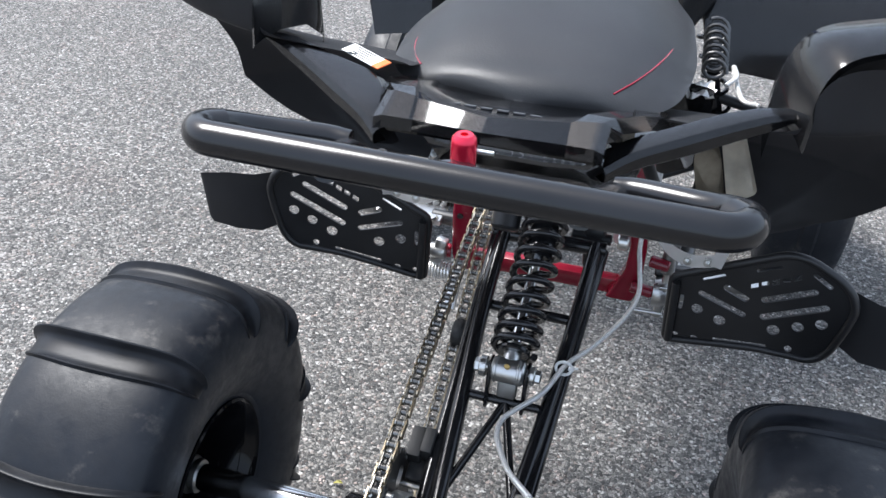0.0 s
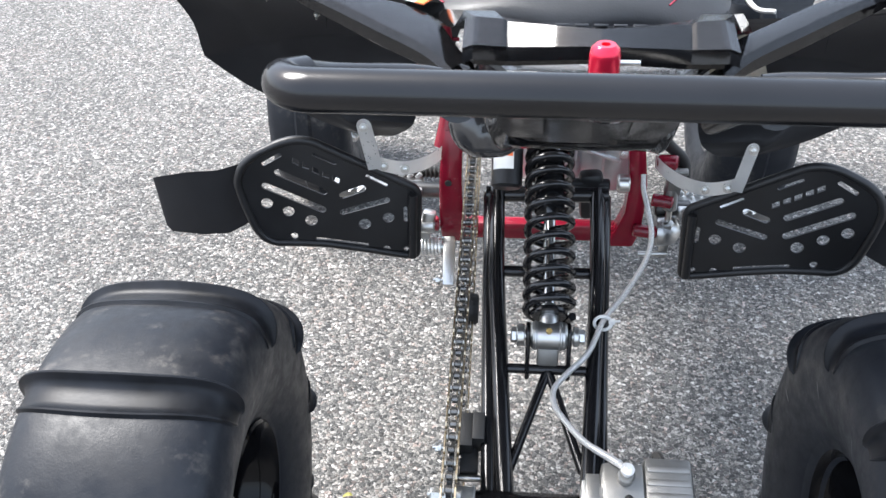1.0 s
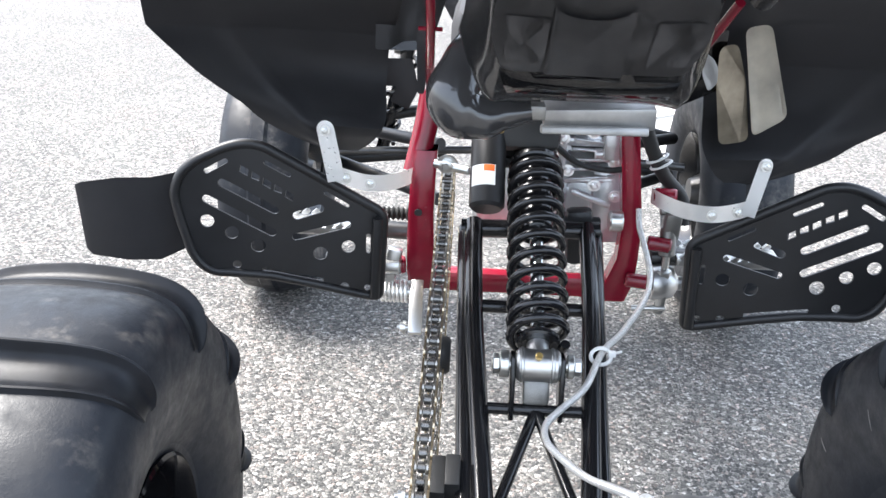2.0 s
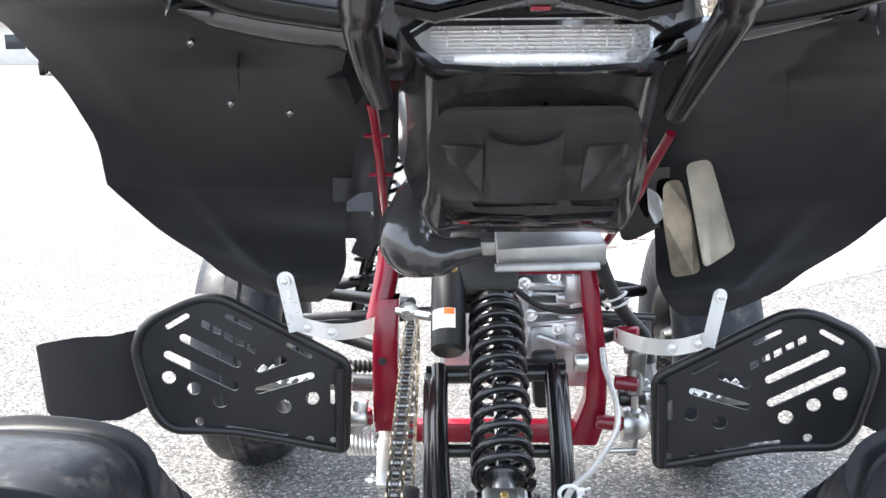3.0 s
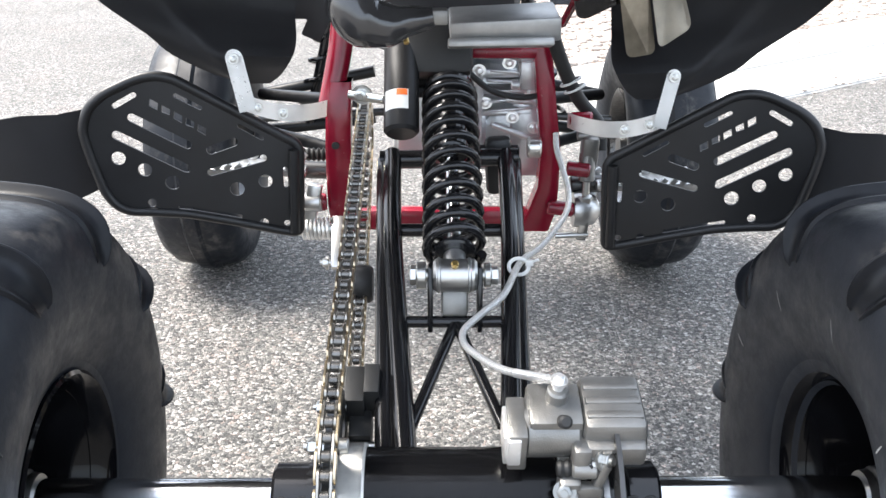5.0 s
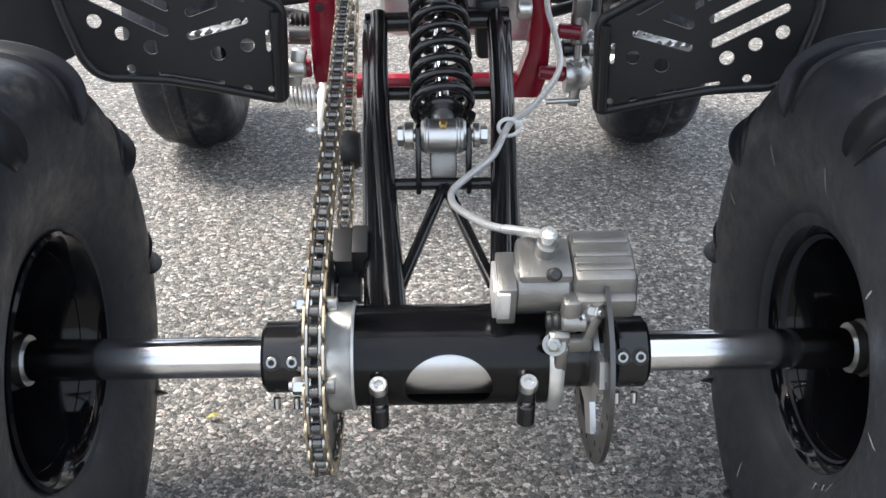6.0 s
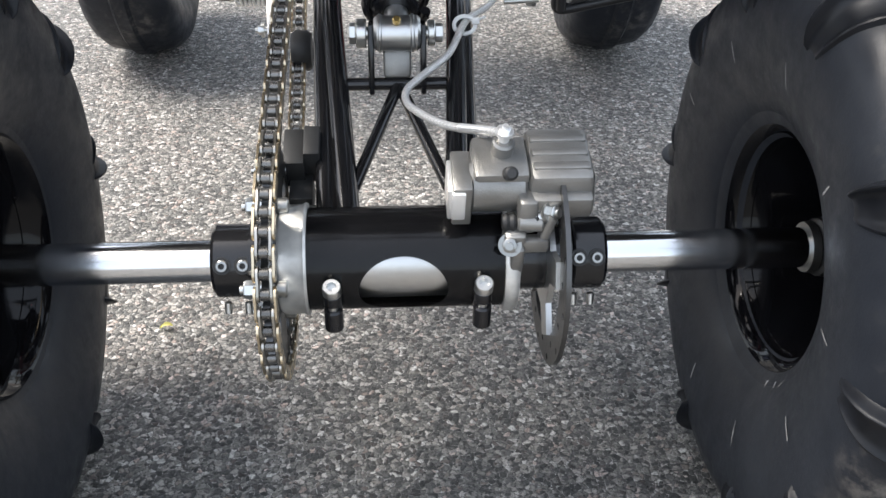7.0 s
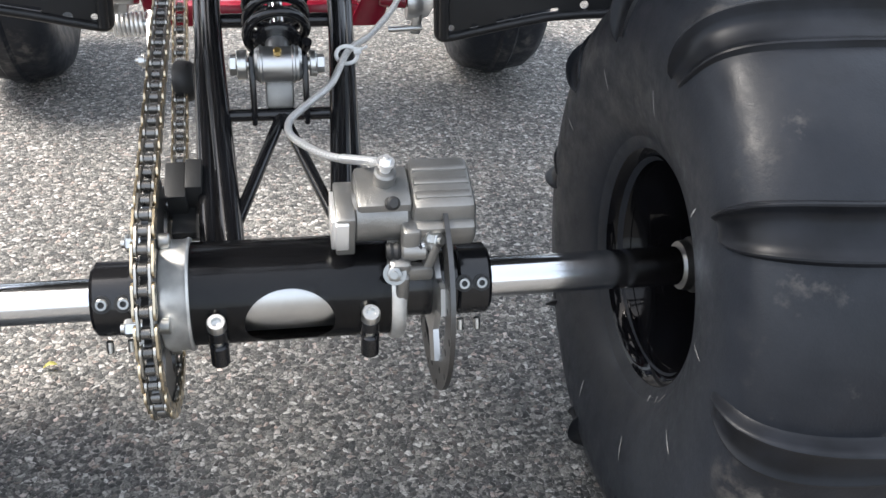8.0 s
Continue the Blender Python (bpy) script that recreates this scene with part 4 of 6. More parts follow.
for x0, z0, x1, z1, r in ((0.035, 0.470, 0.035, 0.560, 0.006), (0.075, 0.545, 0.105, 0.545, 0.008), (0.070, 0.525, 0.112, 0.520, 0.005), (0.060, 0.590, 0.108, 0.575, 0.006), (0.090, 0.560, 0.090, 0.600, 0.007), (0.052, 0.490, 0.100, 0.470, 0.004)):
    bm = bmesh.new()
    rod(bm, (x0, 0.535, z0), (x1, 0.535, z1), r, 14, 0.0015)
    part("engine_boss", bm, ENGINE, engine)
for x, z in ((0.036, 0.565), (0.072, 0.575), (0.104, 0.590), (0.100, 0.535), (0.044, 0.520), (0.078, 0.500), (0.105, 0.485)):
    bm = bmesh.new()
    hex_bolt(bm, (x, 0.533, z), (0, -1, 0.1), 0.0055, 0.006)
    part("case_bolt", bm, PLATED, engine)
for k in range(5):
    bm = bmesh.new()
    box(bm, (0.072, 0.545, 0.512 + 0.013 * k), (0.062 - 0.004 * k, 0.030, 0.0035), 0.001, (6, 3 * k - 6, 0))
    part("case_fin", bm, ENGINE, engine)
bm = bmesh.new()
box(bm, (-0.010, 0.640, 0.660), (0.190, 0.220, 0.150), 0.03)
part("air_box", bm, MATTE, quad, "black plastic air box")

# tail: top shell, brim, lamp housing, underside
unit()
TX, TC = 0.014, 0.022


def along(table, a):
    """Linear reading of a small table of (a, value, value, ...)."""
    k = max(i for i in range(len(table) - 1) if table[i][0] <= a)
    t = (a - table[k][0]) / (table[k + 1][0] - table[k][0])
    return [p + (q - p) * t for p, q in zip(table[k][1:], table[k + 1][1:])]


# the rear edge by the distance from the middle: y, z, height of the rear face; peaked in the middle, lowest at the inner corners of the end blocks
TAIL_EDGE = [(0.0, -0.082, 0.9420, 0.009), (0.068, -0.0565, 0.9300, 0.0105), (0.0935, -0.067, 0.9355, 0.0105), (0.12, -0.067, 0.9355, 0.0105)]


def tail_shell():
    """Top of the tail: a triangular facet on each side climbs from the rear edge to a crest, then the deck falls to the seat between two flaring rails."""
    cols = (0.0, 0.17, 0.34, 0.52, 0.68, 0.73, 0.765, 0.96, 1.0, 1.05)
    rows = []
    for v in (-2, -1, 0, 1, 2, 3, 4, 5):
        row = []
        for c in [-q for q in cols[:0:-1]] + list(cols):
            a = abs(c) * 0.0935
            ye, ze, h = along(TAIL_EDGE, a)
            block = 0.004 if abs(c) > 0.75 else 0.0
            x, y, z = a, ye, ze
            if v == -2:
                y, z = ye + 0.014, ze - h - 0.001
            elif v == -1:
                y, z = ye - 0.0025, ze - h
            elif v == 1:      # the crest
                y, z = -0.062 + 0.32 * a, 0.947 - 0.055 * a + block * 0.5
            elif v > 1:
                y = (-0.018, 0.040, 0.110, 0.200)[v - 2]
                mid = (0.9320, 0.9070, 0.880, 0.850)[v - 2]
                rail = (0.9390, 0.9180, 0.886, 0.850)[v - 2]
                x = a * (1.10, 1.32, 1.50, 1.50)[v - 2]
                z = mid + (rail - mid) * min(1.0, abs(c) / 0.73) ** 2.5 + block
            if abs(c) > 1.02:
                z, x = z - (0.014 if v > 1 else 0.003), x + 0.003
            row.append((TC + math.copysign(x, c), y, z))
        rows.append(row)
    bm = sheet(rows, None, 0.003)
    bmesh.ops.recalc_face_normals(bm, faces=bm.faces[:])
    return bm


tail = part("tail_fairing", tail_shell(), TAIL, quad, "gloss black tail fairing with a peaked rear edge", angle=9)
bm = bmesh.new()
rows = []
for k in range(-18, 19):      # a second lip between the top and the lamp
    a = abs(k) / 18 * 0.0935
    ye, ze, h = along(TAIL_EDGE, a)
    x, y, zt = TC + math.copysign(a, k), ye + 0.010, ze - h - 0.003
    rows.append([(x, y + 0.026, zt + 0.004), (x, y + 0.002, zt), (x, y, zt - 0.0015), (x, y + 0.002, zt - 0.002 - 0.5 * h), (x, y + 0.012, zt - 0.003 - 0.5 * h), (TC + (x - TC) * 0.96, 0.010, 0.9165)])
sheet(rows, bm, 0.0025)
bmesh.ops.recalc_face_normals(bm, faces=bm.faces[:])
part("tail_brim", bm, GLOSS, tail, "", True, 20)
UNIT = Matrix.Translation((0.0078, 0.0034, -0.0240)) @ Matrix.Scale(1.068, 4)      # lamp and underside

LAMP_C = Vector((TX + 0.0055, 0.004, 0.858))


def lamp_outline(k=1.0):
    pts = [(-0.088, 0.006), (-0.074, 0.0145), (0.074, 0.0145), (0.088, 0.006), (0.080, -0.005), (0.066, -0.0155), (0.030, -0.0180), (-0.030, -0.0180), (-0.066, -0.0155), (-0.080, -0.005)]
    return [(x * k, z * (k if k < 1 else 1 + (k - 1) * 2.4)) for x, z in pts]


def lamp_pose(dy):
    return Matrix.Translation(LAMP_C + Vector((0, dy, 0))) @ Euler((radians(90 - 12), 0, 0)).to_matrix().to_4x4()


bm = bmesh.new()
plate(bm, lamp_outline(1.08), [lamp_outline(1.0)], 0.024, lamp_pose(0.020))
housing = part("tail_lamp", bm, GLOSS, quad, "long six-sided clear tail lamp in a gloss black bezel", True, 20)
bm = bmesh.new()
plate(bm, lamp_outline(0.99), [], 0.002, lamp_pose(0.011))
part("reflector", bm, REFLECTOR, housing)
for k in range(9):      # fine cross ribs over the whole reflector
    z = 0.0115 - 0.0028 * k
    w = 0.150 if z > 0.0 else 0.150 - 0.030 * min(1.0, -z / 0.0135)
    bm = bmesh.new()
    box(bm, lamp_pose(0.0085) @ Vector((0, z, 0)), (w, 0.004, 0.0017), 0.0005, (-12 + 30, 0, 0))
    part("reflector_rib", bm, REFLECTOR, housing)
for k in range(8):
    bm = bmesh.new()
    box(bm, lamp_pose(0.0065) @ Vector((-0.063 + 0.018 * k, 0.0065, 0)), (0.0012, 0.006, 0.013), 0.0003, (-12, 0, 0))
    part("cell_divider", bm, REFLECTOR, housing)
bm = bmesh.new()
box(bm, lamp_pose(0.0060) @ Vector((0, -0.0095, 0)), (0.118, 0.004, 0.0125), 0.0012, (-12 + 14, 0, 0))
part("light_bar", bm, REFLECTOR, housing, "milky white light bar")
bm = bmesh.new()
plate(bm, lamp_outline(0.985), [], 0.002, lamp_pose(0.001))
lens = part("lens", bm, LENS, housing, "clear lens")
lens.visible_shadow = False

# underside of the tail
bm = bmesh.new()
rows = []
for y, z, w, dip in ((0.006, 0.838, 0.094, 0.004), (0.028, 0.818, 0.094, 0.006), (0.058, 0.789, 0.094, 0.008), (0.090, 0.757, 0.094, 0.010), (0.116, 0.730, 0.096, 0.010), (0.136, 0.708, 0.100, 0.006), (0.165, 0.700, 0.100, 0.0)):
    row = []
    for k in range(-14, 15):
        u = k / 14
        a = abs(u)
        lift = 0.050 * max(0, (a - 0.66) / 0.34) ** 2.2
        rim = 0.003 * math.exp(-((a - 0.74) / 0.10) ** 2)
        row.append((TX + 0.006 + u * w * 1.06, y - rim + lift * 0.8, z + lift - rim + dip * math.cos(u * 2.2)))
    rows.append(row)
sheet([[tuple(p) for p in smooth_line(col, 4)] for col in zip(*rows)], bm, 0.003)
under = part("tail_underside", bm, LIFTED_GLOSS, quad, "gloss black underside of the tail", True, 50)
n_ = Vector((0, -0.707, -0.707))


def on_under(x, s, out):
    """A point of the underside: s metres down from the lamp, out metres proud."""
    p = Vector((TX + 0.006 + x, 0.010 + s * 0.566, 0.836 - s * 0.566))
    return p + n_ * out


def under_plate(name, pts, out, th, mt, r=0.006, label=""):
    """A flat moulding on the underside: pts are (x, s) of its outline."""
    b = bmesh.new()
    ring = rounded([Vector((x, s, 0)) for x, s in pts], r, 4, True)
    f_ = b.faces.new([b.verts.new(on_under(p.x, p.y, out)) for p in ring])
    bmesh.ops.solidify(b, geom=[f_], thickness=th)
    bmesh.ops.recalc_face_normals(b, faces=b.faces[:])
    return part(name, b, mt, under, label, False)


under_plate("under_panel", [(-0.066, 0.028), (0.068, 0.028), (0.078, 0.060), (0.078, 0.120), (0.070, 0.168), (-0.070, 0.170), (-0.080, 0.115), (-0.078, 0.060)], 0.004, 0.006, UNDER, 0.012, "dull black recessed panel")
for sx in (-1, 1):
    under_plate("panel_pad", [(sx * 0.038, 0.082), (sx * 0.070, 0.078), (sx * 0.070, 0.150), (sx * 0.038, 0.152)], 0.0052, 0.004, UNDER, 0.004)
under_plate("panel_tongue", [(-0.036, 0.058), (-0.030, 0.067), (-0.019, 0.073), (-0.008, 0.075), (0.003, 0.073), (0.014, 0.066), (0.020, 0.056), (0.022, 0.165), (-0.038, 0.163)], 0.009, 0.008, UNDER, 0.003, "dull tongue with a hollowed top edge")
bm = bmesh.new()
rows = []
for k in range(-8, 9):
    u = k / 8
    rows.append([on_under(u * 0.070, 0.172, 0.002), on_under(u * 0.070, 0.180, 0.008 - 0.004 * u * u), on_under(u * 0.068, 0.192, 0.010 - 0.004 * u * u), on_under(u * 0.064, 0.206, 0.006), on_under(u * 0.060, 0.214, -0.004)])
sheet(rows, bm, 0.003)
bmesh.ops.recalc_face_normals(bm, faces=bm.faces[:])
part("lower_edge", bm, TAIL, under, "", True, 60)

# things under the tail: bare box, rounded black can, brass valve
unit()
bm = bmesh.new()
box(bm, (0.069, 0.375, 0.668), (0.122, 0.074, 0.026), 0.003, (6, -3, 0))
box(bm, (0.064, 0.343, 0.652), (0.116, 0.030, 0.010), 0.002, (-14, -1, 0))
part("battery_tray", bm, TRAY, quad, "bare aluminium tray under the tail")
bm = bmesh.new()
can_line = smooth_line([(-0.066, 0.290, 0.760), (-0.078, 0.276, 0.734), (-0.088, 0.264, 0.706), (-0.080, 0.260, 0.690), (-0.058, 0.260, 0.684), (-0.034, 0.260, 0.688), (-0.010, 0.260, 0.692)], 6)
bulge = (0.018, 0.024, 0.029, 0.029, 0.023, 0.015, 0.011)
radii = []
for i in range(len(can_line)):
    f = i / (len(can_line) - 1) * 6
    k = min(5, int(f))
    t = (f - k) ** 2 * (3 - 2 * (f - k))
    radii.append(bulge[k] + (bulge[k + 1] - bulge[k]) * t)
tube(bm, can_line, radii, 28)
part("breather_can", bm, LIFTED_GLOSS, quad, "rounded black breather can and pipe under the tail")
bm = bmesh.new()
rod(bm, (-0.043, 0.305, 0.680), (-0.038, 0.289, 0.660), 0.0030, 14, 0.0006)
rod(bm, (-0.042, 0.301, 0.675), (-0.040, 0.295, 0.667), 0.0046, 6, 0.0008)
part("brass_valve", bm, BRASS, quad)
bm = bmesh.new()
box(bm, (-0.008, 0.262, 0.692), (0.024, 0.020, 0.015), 0.002)
part("loom_clip", bm, CAST, quad)

unit(0.013, 0.040, 0.010, 1.12)


def upright_panel(name, pts, y, r, mt, label):
    """A moulded side panel: outline in x and z, standing at y."""
    b = bmesh.new()
    ring = rounded([Vector((x, y + 0.10 * (abs(x) - 0.13), z)) for x, z in pts], r, 3, True)
    f_ = b.faces.new([b.verts.new(p) for p in ring])
    bmesh.ops.solidify(b, geom=[f_], thickness=0.004)
    bmesh.ops.recalc_face_normals(b, faces=b.faces[:])
    return part(name, b, mt, quad, label, True, 30)


upright_panel("side_cover", [(0.120, 0.800), (0.176, 0.790), (0.176, 0.711), (0.175, 0.679), (0.137, 0.659), (0.127, 0.661), (0.118, 0.702)], 0.360, 0.006, GLOSS, "gloss black side cover under the seat")
# pale quad put in for the bright sky that shows beside the cover
upright_panel("pale_quad", [(0.149, 0.726), (0.160, 0.718), (0.166, 0.708), (0.167, 0.690), (0.159, 0.681), (0.151, 0.699)], 0.340, 0.004, ENGINE, "pale quad standing in for bright sky beside the side cover")
upright_panel("side_cover", [(-0.176, 0.858), (-0.105, 0.858), (-0.107, 0.759), (-0.115, 0.730), (-0.120, 0.711), (-0.127, 0.650), (-0.134, 0.650), (-0.136, 0.713), (-0.151, 0.711), (-0.165, 0.700), (-0.180, 0.700)], 0.400, 0.003, MATTE, "black inner side cover under the seat")
# plain black panel outlined after a dark block left of the rail
upright_panel("low_dark_panel", [(-0.200, 0.677), (-0.144, 0.679), (-0.136, 0.641), (-0.148, 0.614), (-0.169, 0.624), (-0.161, 0.643), (-0.200, 0.643)], 0.460, 0.003, MATTE, "black panel low beside the left rail")

# grab bar: a thick rear tube, thinner returns at both ends, two stays down to the sub-frame
BZ, BY = 0.951, -0.184
unit()
bm = bmesh.new()
tube(bm, rounded([(-0.178, BY + 0.034, BZ - 0.006), (-0.192, BY + 0.018, BZ - 0.002), (-0.178, BY, BZ + 0.001), (0.228, BY, BZ), (0.242, BY + 0.018, BZ - 0.003), (0.228, BY + 0.034, BZ - 0.007)], 0.016, 7), 0.0147, 20)
bar = part("grab_bar", bm, BAR, quad, "thick gloss black tubular grab bar behind the seat")
for sx, stay, back in ((-1, [(-0.075, -0.180, 0.945), (-0.083, -0.134, 0.925), (-0.089, -0.100, 0.911), (-0.088, -0.060, 0.882), (-0.085, -0.020, 0.858)],
                        [(-0.094, -0.086, 0.913), (-0.116, -0.088, 0.916), (-0.158, -0.104, 0.923), (-0.181, -0.124, 0.933), (-0.191, -0.148, 0.944), (-0.190, -0.166, 0.949)]),
                       (1, [(0.123, -0.180, 0.945), (0.132, -0.134, 0.927), (0.138, -0.100, 0.913), (0.131, -0.055, 0.881), (0.123, -0.010, 0.846)],
                        [(0.138, -0.085, 0.912), (0.159, -0.087, 0.915), (0.204, -0.106, 0.924), (0.229, -0.124, 0.934), (0.240, -0.148, 0.944), (0.240, -0.166, 0.949)])):
    bm = bmesh.new()
    tube(bm, smooth_line(stay, 8), [0.0145 - 0.0055 * max(0, i - 10) / 22 for i in range(33)], 16)
    part("bar_stay", bm, BAR, bar)
    bm = bmesh.new()
    tube(bm, smooth_line(back, 8), [0.0118 + 0.0025 * max(0, i - 20) / 20 for i in range(41)], 16)
    part("bar_return", bm, BAR, bar)
# the red-capped whip socket on the bar
WX, WY = 0.020, -0.128
bm = bmesh.new()
lathe(bm, [(0.0, 0.022), (0.004, 0.026), (0.010, 0.026), (0.014, 0.020), (0.014, 0.001)], Matrix.Translation((WX, -0.158, 0.944)) @ Euler((0, radians(90), 0)).to_matrix().to_4x4(), 36)
box(bm, (WX, (WY - 0.158) / 2, 0.934), (0.020, 0.040, 0.010), 0.002)
rod(bm, (WX, WY, 0.926), (WX, WY, 0.944), 0.009, 18)
whip = part("whip_mount", bm, TAIL, quad, "black disc mount with a red anodised cap")
bm = bmesh.new()
lathe(bm, [(0.0, 0.0106), (0.017, 0.0106), (0.022, 0.0096), (0.0245, 0.0068), (0.0245, 0.0032), (0.020, 0.003), (0.020, 0.0002)], Matrix.Translation((WX, WY, 0.9385)) @ Euler((0, radians(-90), 0)).to_matrix().to_4x4(), 30)
part("cap", bm, ANODISED, whip, "red anodised cap")
bm = bmesh.new()
rod(bm, (WX + 0.008, WY + 0.002, 0.949), (WX + 0.024, WY + 0.002, 0.949), 0.002, 10)
part("release_pin", bm, ZINC, whip)
bm = bmesh.new()
box(bm, (WX, WY + 0.010, 0.922), (0.020, 0.016, 0.012), 0.002)
part("plug_housing", bm, DARK_STEEL, whip, "grey plug under the mount")
bm = bmesh.new()
box(bm, (WX - 0.001, WY + 0.012, 0.9145), (0.012, 0.010, 0.003), 0.001)
part("plug", bm, RED, whip)
unit()
for k in range(6):      # a pale moulded mark on the tail
    bm = bmesh.new()
    box(bm, (0.018 + 0.0150 * (k - 2.5), -0.018, 0.9330), (0.0100, 0.0080, 0.0014), 0.0002, (-21, 0, 0))
    part("pale_mark", bm, PRINT, tail, "pale raised mark")

# seat
SX = 0.008
SEAT = [(0.130, 0.040, 0.872, 0.0), (0.137, 0.085, 0.884, 0.010), (0.152, 0.118, 0.893, 0.018), (0.178, 0.145, 0.899, 0.024), (0.220, 0.160, 0.909, 0.034), (0.300, 0.167, 0.920, 0.044), (0.390, 0.160, 0.922, 0.047), (0.490, 0.150, 0.914, 0.050), (0.620, 0.125, 0.900, 0.060), (0.800, 0.105, 0.920, 0.060)]


def seat_z(u, z, h):
    """Height of the seat at the share u of its half width: nearly flat, its sides rolled over."""
    a = abs(u)
    return z - h * a ** 3.6 - 0.009 * a * a


bm = bmesh.new()
rows = []
for y, w, z, h in SEAT:
    rows.append([(SX + k / 14 * w * (1 + 0.04 * abs(k / 14) ** 5), y + (0.008 * (k / 14) ** 2 if y < 0.14 else 0), seat_z(k / 14, z, h)) for k in range(-14, 15)])
sheet([[tuple(p) for p in smooth_line(c, 4)] for c in zip(*rows)], bm, 0.012)
seat = part("seat", bm, VINYL, quad, "grained dark vinyl seat with red stitching", True, 60)
for line in ([(0.1545, 0.335), (0.150, 0.285), (0.139, 0.235), (0.123, 0.192), (0.104, 0.160)], [(-0.140, 0.260), (-0.136, 0.225), (-0.126, 0.195), (-0.112, 0.172)]):
    bm = bmesh.new()
    pts = []
    for x, y in line:
        w, z, h = along(SEAT, y)
        pts.append((x, y, seat_z((x - SX) / w, z, h) + 0.0015))
    tube(bm, smooth_line(pts, 8), 0.0012, 6)
    part("red_stitching", bm, RED, seat)


FENDER = [  # z, inner x, outer x, y of the outer rim
    (0.566, 0.205, 0.232, 0.408), (0.580, 0.190, 0.266, 0.398), (0.605, 0.174, 0.306, 0.388), (0.632, 0.164, 0.324, 0.366), (0.668, 0.158, 0.354, 0.334), (0.698, 0.152, 0.374, 0.312), (0.726, 0.147, 0.394, 0.298),
    (0.736, 0.143, 0.397, 0.293), (0.777, 0.132, 0.398, 0.281), (0.809, 0.124, 0.407, 0.268), (0.840, 0.118, 0.418, 0.254), (0.872, 0.116, 0.441, 0.250), (0.884, 0.118, 0.449, 0.246), (0.898, 0.126, 0.455, 0.236), (0.907, 0.170, 0.460, 0.224), (0.914, 0.222, 0.464, 0.214), (0.925, 0.246, 0.470, 0.200), (0.955, 0.250, 0.478, 0.185),
    (0.975, 0.262, 0.482, 0.175), (0.986, 0.285, 0.484, 0.170), (0.992, 0.330, 0.485, 0.168)]


def fender_y(x, z, row=None):
    """y of the fender's panel at the distance x from the middle and the height z."""
    if row is None:
        k = max(i for i in range(len(FENDER) - 1) if FENDER[i][0] <= z)
        t = (z - FENDER[k][0]) / (FENDER[k + 1][0] - FENDER[k][0])
        row = [a + (b - a) * t for a, b in zip(FENDER[k], FENDER[k + 1])]
    z, xi, xo, yo = row
    u = (x - xi) / (xo - xi)
    y = max(0.030, 0.365 - 0.92 * (z - 0.613) - max(0.0, z - 0.85))
    y += 0.020 * math.sin(math.pi * u) * max(0, 1 - abs(z - 0.74) / 0.17) + (yo - y) * max(0.0, u) ** 1.8
    crease = x - (0.262 + 0.42 * (z - 0.62))
    return y - 0.007 * math.exp(-(crease / 0.010) ** 2) * (1 if z < 0.86 else 0.5)


# rear fenders: the inner panel falls forward and down from the lip to the heel guard
FW, FC_ = 1.10, 0.016      # the fenders' spread and the middle between them


def belly(x, y, z, u):
    """The wheel arch bellies away from its rim: forward and a little outward, most half way up and at its inner side."""
    k = 0.165 * max(0.0, 1 - ((z - 0.735) / 0.125) ** 2) * (1 - u ** 1.6) / (y + 0.72)
    return x * (1 + k), y + (y + 0.72) * k, z + (z - 0.885) * k


